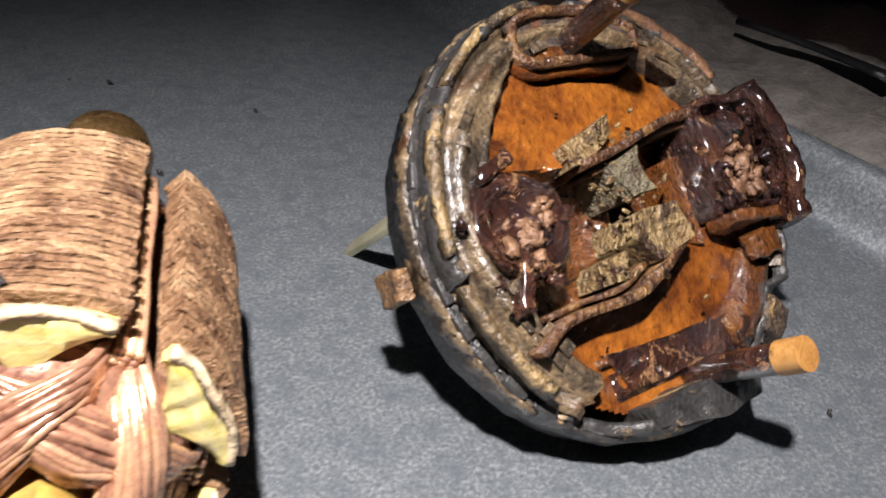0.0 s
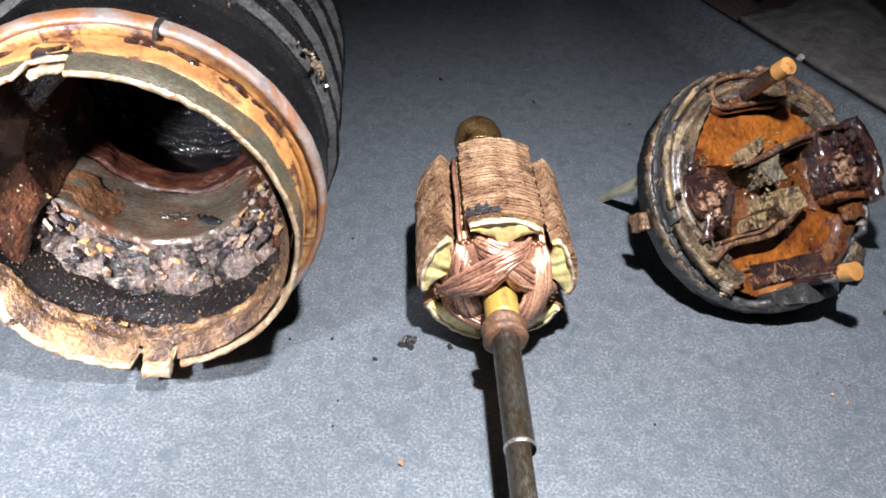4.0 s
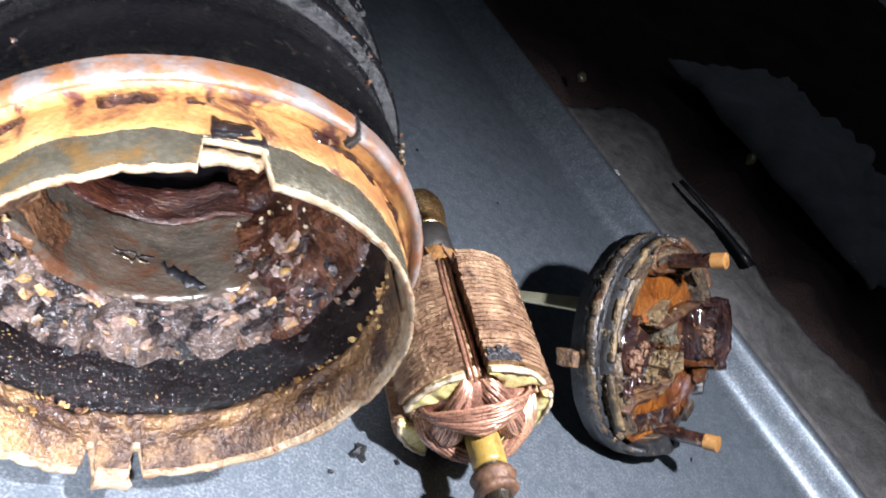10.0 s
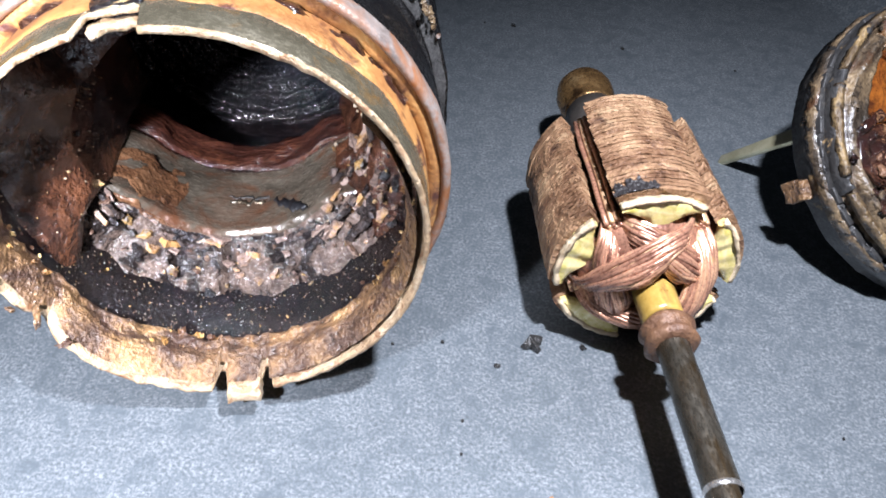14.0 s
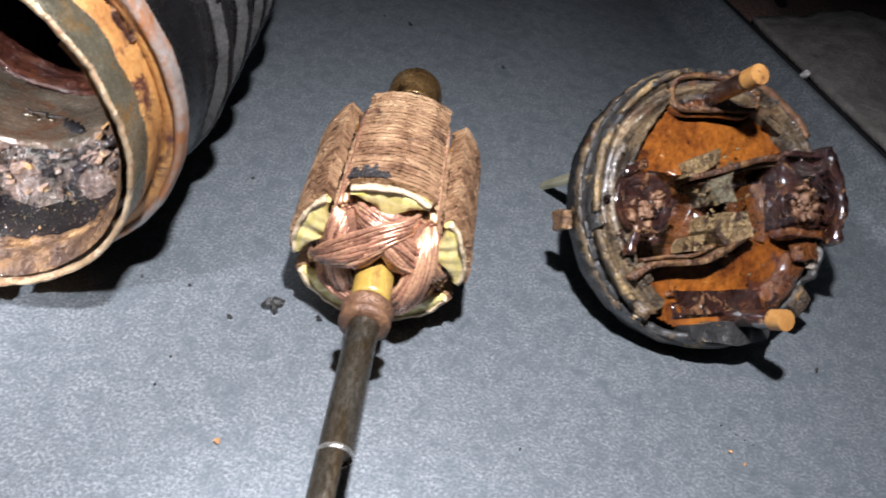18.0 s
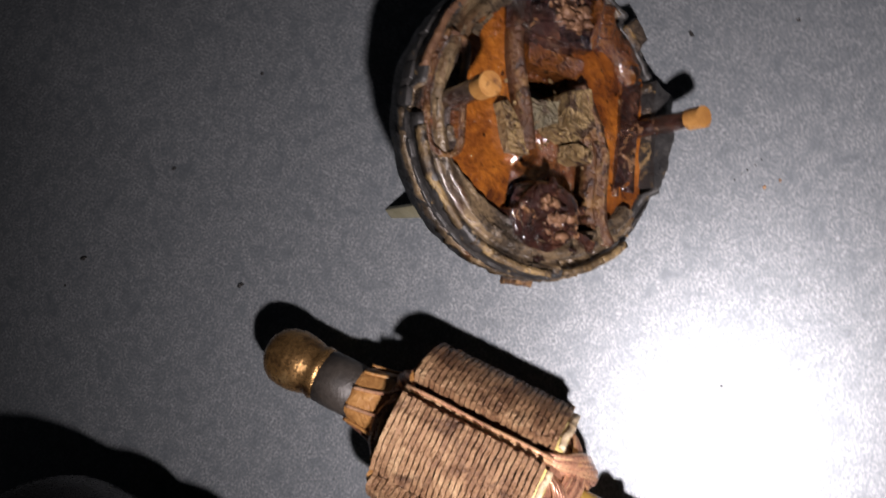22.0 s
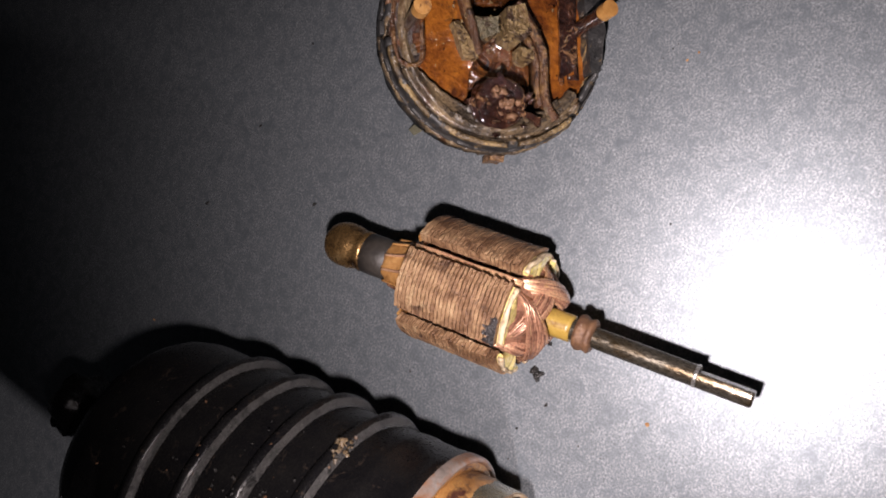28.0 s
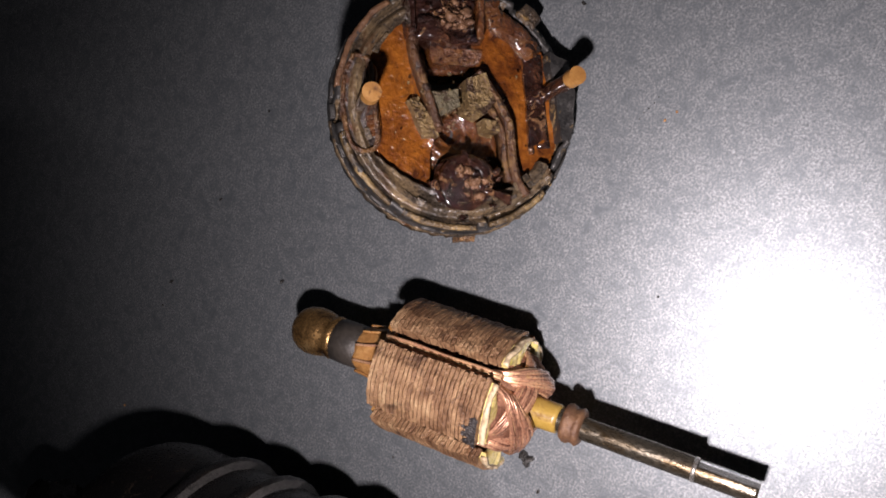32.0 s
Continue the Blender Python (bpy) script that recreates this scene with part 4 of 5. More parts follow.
    # windings: wires in the slots, and bundles crossing the ends
    for p in range(5):
        a_slot = 90 + 36 + 72 * p
        bm = bmesh.new()
        for k in range(7):
            r = 0.68 + 0.052 * k
            for off in (-0.075, 0.0, 0.075):
                a = radians(a_slot) + (off + rng.uniform(-0.02, 0.02)) / r * (0.6 + 0.6 * (r - 0.4))
                if r > 1.12 and abs(off) > 0.01:
                    continue
                pts = [((r + 0.015 * math.sin(j * 1.3 + k)) * math.cos(a), -0.05 + j * (length + 0.1) / 8, (r + 0.015 * math.sin(j * 1.1 + k)) * math.sin(a)) for j in range(9)]
                tube(bm, pts, 0.036, 6)
        tagged(part("slot_winding", bm, COPPER, root, "copper wires lying in the slot"), kind="stuff")
    for side in (0, 1):
        for p in range(5):
            bm = bmesh.new()
            a0, a1 = 90 + 36 + 72 * p, 90 + 36 + 72 * p + 144
            mid = radians((a0 + a1) / 2)
            md = Vector((math.cos(mid), 0, math.sin(mid)))
            rows, layers, outer = 13, 2, []
            for k in range(rows * layers):
                col, lay = k % rows, k // rows
                w = (col - (rows - 1) / 2) / ((rows - 1) / 2)
                tall = 0.46 + 0.045 * ((p * 2) % 5) + 0.05 * lay - 0.12 * (w + 0.3) ** 2
                pts = []
                for q in range(11):
                    t = q / 10
                    bow = math.sin(math.pi * t)
                    a = radians(a0 + 6 * w * (1 - bow) + (a1 - a0 - 12 * w * (1 - bow)) * (t - 0.05 * math.sin(2 * math.pi * t)))
                    r = (0.84 + 0.12 * w) * (1 - bow) + (0.5 + 0.2 * w) * bow + 0.1 * bow * (1 - bow) * 2
                    pts.append(Vector((r * math.cos(a), 0.12 - (tall + 0.12) * bow ** 0.55, r * math.sin(a))))
                pts = [v + Vector((rng.uniform(-0.014, 0.014), rng.uniform(-0.014, 0.014), rng.uniform(-0.014, 0.014))) for v in pts]
                if side:
                    pts = [Vector((v.x * 0.9, length - v.y * 0.6, v.z * 0.9)) for v in pts]
                if lay == layers - 1 and side == 0:
                    outer.append(pts)
                else:
                    tube(bm, smoothed(pts, 2), 0.032, 6)
            hank = tagged(part("end_winding", bm, COPPER, root, "crossing bundle of copper wires"), kind="stuff")
            for pts in outer:
                part("wire", tube(bmesh.new(), smoothed(pts, 2), 0.032, 6), COPPER, hank)
    for p in range(5):
        bm = bmesh.new()
        a0 = 90 + 36 + 72 * p
        for k in range(26):
            w, lay = (k % 13 - 6) / 6, k // 13
            pts = []
            for q in range(9):
                bow = math.sin(math.pi * q / 8)
                a = radians(a0 + 5 * w * (1 - bow) + (72 - 10 * w * (1 - bow)) * q / 8)
                r = (0.82 + 0.1 * w) * (1 - bow) + (0.52 + 0.13 * w) * bow
                pts.append(Vector((r * math.cos(a), 0.12 - (0.36 + 0.05 * lay - 0.04 * w * w) * bow ** 0.5, r * math.sin(a))) + Vector((rng.uniform(-0.01, 0.01), rng.uniform(-0.01, 0.01), rng.uniform(-0.01, 0.01))))
            tube(bm, smoothed(pts, 2), 0.032, 6)
        tagged(part("pole_winding", bm, COPPER, root, "copper wires wound round the pole's stem"), kind="stuff")
    part("inner_winding", lathe([(0.04, 0.9), (-0.06, 0.86), (-0.18, 0.76), (-0.3, 0.62), (-0.38, 0.46), (-0.4, 0.2)], 72, 0.06, 6), COPPER, root, "dull inner copper windings")
    # shaft with its flat, sleeve and collar
    bm = bmesh.new()
    rings = []
    for s, r, flat in ((-4.32, 0.17, 1), (-4.28, 0.2, 1), (-3.75, 0.2, 1), (-3.32, 0.2, 1), (-3.3, 0.2, 0), (-2.6, 0.2, 0), (-1.9, 0.2, 0), (-1.2, 0.2, 0), (-0.6, 0.2, 0), (0.3, 0.2, 0)):
        ring = []
        for k in range(28):
            a = 2 * math.pi * k / 28
            x, z = r * math.cos(a), r * math.sin(a)
            if flat:
                x = min(x, 0.1)
            ring.append(bm.verts.new((x, s, z)))
        rings.append(ring)
    for u, v in zip(rings, rings[1:]):
        for k in range(28):
            bm.faces.new((u[k], u[(k + 1) % 28], v[(k + 1) % 28], v[k]))
    bm.faces.new(rings[0])
    soft_edges(part("shaft", bm, SHAFT, root, "tarnished steel shaft with a flat at its end"), 35)
    # pale ring puts the glint at the flat's step into colour
    part("shaft_glint", lathe([(-3.36, 0.2), (-3.345, 0.212), (-3.31, 0.214), (-3.29, 0.2)], 28), mat("glint_mark", [(0.3, (0.5, 0.48, 0.45)), (0.7, (0.75, 0.73, 0.7))], 300, (0.2, 0.35), 0.9), root, "bright ring put in for the glint on the shaft")
    part("shaft_sleeve", lathe([(-0.98, 0.2), (-0.98, 0.255), (-0.9, 0.26), (-0.4, 0.265), (-0.1, 0.27)], 28, 0.012, 5), YELLOW, root, "yellow insulating sleeve")
    part("collar", lathe([(-1.42, 0.2), (-1.41, 0.29), (-1.36, 0.34), (-1.3, 0.31), (-1.26, 0.3), (-1.2, 0.335), (-1.14, 0.35), (-1.08, 0.32), (-1.05, 0.2)], 32, 0.02, 6), COLLAR, root, "rusted grooved collar")
    # commutator end
    part("cord_wrap", lathe([(2.2, 0.8), (2.3, 0.72), (2.4, 0.62), (2.5, 0.57), (2.6, 0.52), (2.72, 0.5), (2.86, 0.475), (2.98, 0.47), (3.08, 0.42)], 48, 0.05, 6), CORD, root, "lacquered cord wrapping")
    for k in range(10):
        a = radians(36 * k)
        lead = tube(bmesh.new(), smoothed([(0.84 * math.cos(a), 2.22, 0.84 * math.sin(a)), (0.62 * math.cos(a + 0.3), 2.45, 0.62 * math.sin(a + 0.3)), (0.53 * math.cos(a + 0.45), 2.7, 0.53 * math.sin(a + 0.45)), (0.48 * math.cos(a + 0.6), 3.05, 0.48 * math.sin(a + 0.6))], 4), 0.03, 5)
        part("lead_wire", lead, COPPER if k % 3 else CORD, root, "lacquered coil lead")
    part("black_band", lathe([(3.06, 0.4), (3.08, 0.425), (3.4, 0.43), (3.68, 0.425), (3.7, 0.38)], 40, 0.012, 6), CARBON, root, "black carbon band")
    part("bearing", lathe([(3.66, 0.36), (3.7, 0.42), (3.78, 0.44), (3.83, 0.415), (3.88, 0.41), (3.95, 0.44), (4.1, 0.475), (4.28, 0.48), (4.45, 0.45), (4.58, 0.38), (4.68, 0.26), (4.73, 0.12), (4.74, 0.01)], 44, 0.01, 4), BRASS, root, "tarnished round brass bearing end")
    return root


build_armature()


# ---- the end cap: plastic cup with amber varnish, brush gear and chokes, leaning on its terminals ----
def build_end_cap():
    root = tagged(new("motor_end_cap"), "broken black motor end cap, amber-varnished inside, tilted on its terminal", "end cap")
    root.matrix_basis = Matrix(((0.2015, 0.9304, 0.3061, 0.07087), (-0.7114, 0.3538, -0.6072, 0.02367), (-0.6733, -0.0954, 0.7332, 0.02010), (0, 0, 0, 1)))

    def wall_top(a):
        z = 0.04 * noise.noise(Vector((a * 0.1, 0, 0))) + 0.06 * noise.noise(Vector((a * 0.35, 2, 0)))
        if 183 < a < 192:
            z -= 0.5
        if 285 < a < 345:
            z -= 0.28 + 0.12 * noise.noise(Vector((a * 0.2, 7, 0)))
        if 20 < a < 62:
            z -= 0.22
        return z

    bm = bmesh.new()
    segs = 200
    prof = [(2.04, -0.12), (2.05, 0.0), (2.1, 0.02), (2.15, -0.02), (2.17, -0.2), (2.16, -0.22), (2.2, -0.25), (2.2, -0.6), (2.17, -0.63), (2.15, -0.85), (2.0, -0.92), (1.2, -0.95), (0.01, -0.95)]
    rings = []
    for k in range(segs):
        a = 360 * k / segs
        ring = []
        for j, (r, z) in enumerate(prof):
            zz = z + (wall_top(a) if j < 4 else 0)
            if 4 <= j <= 5:
                zz = min(zz, -0.02 + wall_top(a))
            rr = r + 0.025 * noise.noise(Vector((a * 0.12, z * 3, 1))) + 0.012 * noise.noise(Vector((a * 0.6, z * 9, 5)))
            ring.append(bm.verts.new((rr * math.cos(radians(a)), rr * math.sin(radians(a)), zz)))
        rings.append(ring)
    for k in range(segs):
        u, v = rings[k], rings[(k + 1) % segs]
        for j in range(len(prof) - 1):
            bm.faces.new((u[j], u[j + 1], v[j + 1], v[j]))
    part("cup", bm, CAPBLACK, root, "dirty black plastic cup")
    # castellations round the cup's side
    tooth = block((0.1, 0.25, 0.24), (0, 0, 0), 0, 0, 0, bevel=0.02)
    first = part("side_rib", tooth, CAPBLACK)
    rib_mesh = first.data
    bpy.data.objects.remove(first)
    for k in range(20):
        a = 150 + 9 * k
        ob = new("side_rib", rib_mesh)
        ob.parent = root
        ob.matrix_basis = Matrix.Rotation(radians(a), 4, "Z") @ cpose(2.16, 0, -0.34 - 0.02 * (k % 3))
    # crusted double ring along the rim, broad where it runs beside the lower brush holder
    bm, rows, n = bmesh.new(), [], 300
    for k in range(n + 1):
        a = 66 + 264 * k / n
        near = max(0.0, 1 - abs(a - 262) / 48)
        r_in = 1.7 - 0.24 * near ** 0.6 + 0.05 * noise.noise(Vector((a * 0.13, 4, 0)))
        row = []
        for q in range(19):
            w = q / 18
            r = r_in + (2.13 - r_in) * w
            h = -0.05 + 0.05 * math.exp(-((r - 2.06) / 0.05) ** 2) + 0.07 * math.exp(-((r - 1.84) / 0.07) ** 2) - 0.07 * math.exp(-((r - 1.95) / 0.035) ** 2)
            h += 0.03 * noise.fractal(Vector((r * 9, a * 0.05, 2)), 1, 2, 5) + 0.04 * near * noise.noise(Vector((r * 3, a * 0.12, 8)))
            h += 0.6 * min(0.0, wall_top(a)) * (w > 0.7)
            if q == 0:
                h, r = -0.62, r_in + 0.02
            row.append(bm.verts.new((r * math.cos(radians(a)), r * math.sin(radians(a)), h)))
        rows.append(row)
    for u, v in zip(rows, rows[1:]):
        for q in range(18):
            bm.faces.new((u[q], u[q + 1], v[q + 1], v[q]))
    part("ring_crust", bm, RINGCRUST, root, "grey and tan crust over the double rim")
    for a0, a1, seed in ((128, 176, 3), (197, 236, 13), (243, 279, 18), (286, 318, 23)):
        part("rim_deposit", arc_solid(2.07, 2.16, -0.1, 0.05, a0, a1, int((a1 - a0) * 0.9), axis="Z", rough=0.03, f=2.5, seed=seed, rad=2, along=2), CREAMCRUST if a0 > 180 else COLLAR, root, "tan and cream crust on the rim" if a0 > 180 else "rusty orange crust on the rim")
    # cracked flakes lying on the ring
    rng = random.Random(77)
    for k in range(20):
        a, r = radians(rng.uniform(130, 318)), rng.choice((1.84, 1.99, 2.08, 1.7))
        flake = block((rng.uniform(0.05, 0.13), rng.uniform(0.14, 0.4), rng.uniform(0.015, 0.03)), (0, 0, 0), 0, 2, 0.02, 5, k, 0.006)
        part("flake", flake, rng.choice((RINGCRUST, RINGCRUST, CREAMCRUST)), root, "flake of crust", smooth=False, at=cpose(r * math.cos(a), r * math.sin(a), rng.uniform(-0.01, 0.02), rng.uniform(-6, 6), rng.uniform(-8, 8), math.degrees(a) + rng.uniform(-10, 10)))
    part("side_deposit", arc_solid(2.1, 2.23, -0.5, -0.3, 190, 320, 80, axis="Z", rough=0.05, f=6, seed=8, rad=1, along=2), RINGCRUST, root, "tan deposit on the cup's side")
    # amber-varnished floor with its pockets and the ring round the bearing hole
    bm = bmesh.new()
    n = 150
    g = {}

    def dip(x, y, cx, cy, rx, ry, soft=0.25):
        away = math.hypot((x - cx) / rx, (y - cy) / ry) + 0.3 * noise.noise(Vector((x * 3, y * 3, cx)))
        return max(0.0, min(1.0, (1 + soft - away) / (2 * soft)))

    for i in range(n + 1):
        for j in range(n + 1):
            x, y = (i / n - 0.5) * 3.94, (j / n - 0.5) * 3.94
            out = math.hypot(x, y)
            if out < 1.98:
                wob = 0.07 * noise.noise(Vector((x * 2.5, y * 2.5, 6)))
                left = max(-0.88, -0.4 - 0.27 * max(0.0, y + 0.4)) - x + wob * 0.6
                right = x - (0.66 - 0.36 * min(y, 1.2)) + wob * 0.6
                lift = max(0.0, min(1.0, max(left, right) / 0.07 + 0.5))
                z = -0.6 + 0.36 * lift + (0.018 if lift > 0.5 else 0.06) * noise.fractal(Vector((x * 1.6, y * 1.6, 2)), 1, 2, 5)
                ring = math.hypot(x - 0.0, y + 0.33)
                z += 0.12 * math.exp(-((ring - 0.45) / 0.12) ** 2)
                deep = max(dip(x, y, 0.05, 0.5, 0.5, 0.17), dip(x, y, 0.0, -0.33, 0.2, 0.2, 0.15), dip(x, y, -1.62, -0.1, 0.22, 0.85))
                turn = math.degrees(math.atan2(y, x)) % 360
                if 205 < turn < 285:
                    deep = max(deep, min(1.0, max(0.0, (out - 1.66 - 0.12 * noise.noise(Vector((turn * 0.12, 0, 0)))) / 0.08)))
                g[i, j] = (x, y, z - 0.35 * deep, lift > 0.8)
    # the trough is amber too; its darker material paints in the shade
    for high, material, name, label in ((True, AMBER, "amber_plate", "glossy amber varnished plates in the cap"), (False, DARKAMBER, "well_floor", "varnished trough between the plates, coloured darker for its shade")):
        bm, own = bmesh.new(), {}
        for i in range(n):
            for j in range(n):
                q = [(i, j), (i + 1, j), (i + 1, j + 1), (i, j + 1)]
                if all(k in g for k in q) and all(g[k][3] for k in q) == high:
                    for k in q:
                        if k not in own:
                            own[k] = bm.verts.new(g[k][:3])
                    bm.faces.new([own[k] for k in q])
        part(name, bm, material, root, label)

    def plate(name, outline, top, low, material, label, tilt=(0, 0), seed=0.0, relief=0.05):
        """A plate with a ragged outline and uneven top."""
        ring = []
        m = len(outline)
        for k in range(m):
            p, q = Vector((*outline[k], 0)), Vector((*outline[(k + 1) % m], 0))
            steps = max(2, int((q - p).length / 0.09))
            for s in range(steps):
                v = p.lerp(q, s / steps)
                ring.append(v + noise.noise_vector(v * 4 + Vector((seed, 0, 0))) * 0.035)
        own = bmesh.new()
        own.faces.new([own.verts.new((v.x, v.y, 0)) for v in ring])
        bmesh.ops.triangulate(own, faces=own.faces[:])
        for _ in range(3):
            bmesh.ops.subdivide_edges(own, edges=[e for e in own.edges if e.calc_length() > 0.16], cuts=1)
            bmesh.ops.triangulate(own, faces=own.faces[:])
        made = bmesh.ops.extrude_face_region(own, geom=own.faces[:])["geom"]
        tops = {v for v in made if isinstance(v, bmesh.types.BMVert)}
        for v in own.verts:
            x, y = v.co.x, v.co.y
            if v in tops:
                v.co.z = top + tilt[0] * x + tilt[1] * y + relief * noise.fractal(Vector((x * 2.2, y * 2.2, seed)), 1, 2, 4)
            else:
                v.co.z = low
        return soft_edges(part(name, own, material, root, label), 50)

    # side lobes
    plate("side_lobe", [(-1.9, 0.76), (-1.57, 0.64), (-1.5, 0.15), (-1.38, -0.7), (-1.56, -0.94), (-1.92, -0.84), (-2.05, -0.3), (-2.06, 0.3)], -0.06, -0.75, LOBE, "grey-brown glazed lobe", seed=15, relief=0.05)
    rim = smoothed([(x, y, 0) for x, y in ((-1.86, 0.72), (-1.6, 0.62), (-1.53, 0.15), (-1.42, -0.68), (-1.58, -0.9), (-1.88, -0.8), (-2.0, -0.3), (-2.01, 0.3), (-1.86, 0.72))], 5)
    part("lobe_rim", ribbon(bmesh.new(), [(v.x + 0.02 * noise.noise(v * 5), v.y) for v in rim], 0.3, 0.07, -0.27), STRIP, root, "tan raised rim round the lobe")
    part("lobe_wall", ribbon(bmesh.new(), [(v.x, v.y) for v in smoothed([(-1.62, 0.66, 0), (-1.47, 0.5, 0), (-1.46, 0.1, 0), (-1.36, -0.62, 0), (-1.46, -0.86, 0)], 5)], 0.24, 0.05, -0.33), AMBER, root, "amber-varnished inner face of the lobe")
    plate("side_lobe", [(-1.62, -0.3), (-1.46, -0.28), (-1.42, -0.62), (-1.56, -0.66)], -0.02, -0.3, DARKAMBER, "amber stain on the lobe", seed=33, relief=0.03)
    plate("side_lobe", [(1.62, 1.08), (2.02, 0.96), (2.12, 0.3), (2.08, -0.42), (1.88, -0.5)], 0.08, -0.75, CAPBLACK, "black flange lobe", seed=21, relief=0.08)
    plate("flange_step", [(1.2, 1.04), (1.52, 1.02), (1.72, -0.4), (1.36, -0.66)], -0.17, -0.6, DARKRED, "dark varnished step", seed=51, relief=0.05)
    for pts, hgt, th, ma, la in (([(1.63, 1.05), (1.72, 0.55), (1.82, 0.0), (1.9, -0.45)], 0.52, 0.03, CAPCRUST, "thin flange edge"), ([(1.24, 1.02), (1.3, 0.5), (1.36, -0.1), (1.42, -0.72)], 0.36, 0.08, DARKAMBER, "straight varnished inner wall"), ([(1.45, 1.1), (1.5, 0.6), (1.58, 0.0), (1.66, -0.6)], 0.32, 0.26, DARKRED, "dark varnished step")):
        part("flange_wall", ribbon(bmesh.new(), [(v.x, v.y) for v in smoothed([(x, y, 0) for x, y in pts], 5)], hgt, th, -0.55), ma, root, la)
    part("flange_wall", arc_solid(1.55, 1.95, -0.6, -0.12, 36, 68, 24, axis="Z", rough=0.06, f=3, seed=31, rad=3, along=3), DARKAMBER, root, "brown crusted shoulder")
    plate("amber_ledge", [(-0.5, 1.08), (0.45, 1.06), (0.42, 0.78), (-0.45, 0.76)], -0.22, -0.7, DARKAMBER, "dark amber ledge", seed=9)
    # brush holders: an open frame at one side, a ridged drum at the other, both heaped with wet deposits
    holder = part("brush_holder", block((1.12, 0.76, 0.66), (-0.32, 1.44, -0.16), 3, 8, 0.07, 3.2, 1, 0.1), DARKRED, root, "dark red glossy encrusted brush holder")
    part("holder_wall", arc_solid(1.95, 2.1, -0.4, 0.42, 78, 122, 40, axis="Z", rough=0.06, f=3, seed=2, rad=2, along=6), DARKRED, holder, "encrusted raised wall behind the holder")
    part("holder_wall", block((0.1, 0.8, 0.5), (-0.95, 1.5, 0.07), 4, 5, 0.05, 4, 1.5, 0.03), DARKRED, holder, "encrusted upright wall of the holder")
    part("holder_wall", block((0.14, 0.74, 0.4), (0.3, 1.5, 0.02), 4, 5, 0.05, 4, 2.5, 0.03), DARKAMBER, holder, "encrusted upright wall of the holder")
    bm = bmesh.new()
    rng = random.Random(8)
    for k in range(30):
        lump(bm, (rng.gauss(-0.18, 0.15), rng.gauss(1.42, 0.12), rng.uniform(0.1, 0.26)), rng.uniform(0.035, 0.11), k + 2.2, 0.6, 2, (1.1, 0.9, 0.7))
    tagged(part("brush_residue", bm, COLLAR, holder, "corroded brown brush crumbled in the holder"), kind="stuff")
    rng = random.Random(1)
    bm = bmesh.new()
    for k in range(46):
        lump(bm, (rng.uniform(-0.85, 0.2), rng.uniform(1.1, 1.92), rng.uniform(0.1, 0.24)), rng.uniform(0.025, 0.085), k + 1.0, 0.8, 2, (1, rng.uniform(0.5, 1.2), rng.uniform(0.4, 0.9)))
    tagged(part("deposit", bm, DARKRED, holder, "wet dark red deposit"), kind="stuff")
    ridges = [(-0.6, 0.5), (-0.42, 0.52), (-0.38, 0.47), (-0.3, 0.47), (-0.26, 0.53), (-0.14, 0.54), (-0.1, 0.48), (-0.04, 0.48), (0.0, 0.51), (0.07, 0.46), (0.09, 0.34), (0.05, 0.3), (0.08, 0.16), (0.06, 0.01)]
    drum = part("brush_holder", lathe(ridges, 60, 0.07, 2.4, axis="Z", seed=4), DARKRED, root, "dark red ridged drum of the second holder", at=cpose(0.12, -1.36, 0, 4, -6, 20))
    bm = bmesh.new()
    for k in range(24):
        lump(bm, (rng.gauss(0.05, 0.15), rng.gauss(0.02, 0.14), rng.uniform(0.02, 0.12)), rng.uniform(0.03, 0.1), k + 5.2, 0.6, 2, (1.1, 0.9, 0.6))
    tagged(part("brush_residue", bm, COLLAR, drum, "brown crumbled brush in the drum"), kind="stuff")
    part("holder_wall", block((0.5, 0.12, 0.56), (0.46, -0.34, -0.12), -38, 5, 0.05, 4, 5, 0.03), DARKRED, drum, "broken glossy wall of the holder")
    part("holder_wall", block((0.12, 0.42, 0.5), (-0.52, 0.02, -0.1), 12, 5, 0.05, 4, 6, 0.03), DARKRED, drum, "broken glossy wall of the holder")
    bm = bmesh.new()
    for k in range(52):
        lump(bm, (rng.uniform(-0.45, 0.6), rng.uniform(-0.55, 0.5), rng.uniform(-0.12, 0.1)), rng.uniform(0.02, 0.085), k + 4.0, 0.8, 2, (1, rng.uniform(0.5, 1.2), rng.uniform(0.4, 0.9)))
    tagged(part("deposit", bm, DARKRED, drum, "wet dark red deposit"), kind="stuff")
    part("holder_shelf", block((0.3, 0.5, 0.14), (0.56, 1.66, 0.0), 8, 4, 0.06, 4, 12, 0.04), DARKAMBER, root, "brown crusted shelf beside the holder")
    # brush arms: double strips on edge
    for pts, hgt, th in (([(-0.92, 1.72), (-0.9, 1.44), (-0.84, 0.86), (-0.69, 0.41), (-0.5, -0.09), (-0.37, -0.5)], 0.54, 0.09), ([(-0.82, 1.4), (-0.75, 0.85), (-0.6, 0.42), (-0.42, -0.02), (-0.3, -0.38)], 0.42, 0.05), ([(0.3, 0.6), (0.42, 0.5), (0.72, 0.05), (0.9, -0.34), (0.96, -0.81), (1.04, -1.2), (1.24, -1.5)], 0.54, 0.09), ([(0.6, 0.02), (0.8, -0.38), (0.86, -0.82), (0.95, -1.25)], 0.4, 0.05)):
        part("brush_arm", ribbon(bmesh.new(), [(v.x, v.y) for v in smoothed([(x, y, 0) for x, y in pts], 5)], hgt, th, -0.42), STRIP, root, "tarnished brush arm strip")
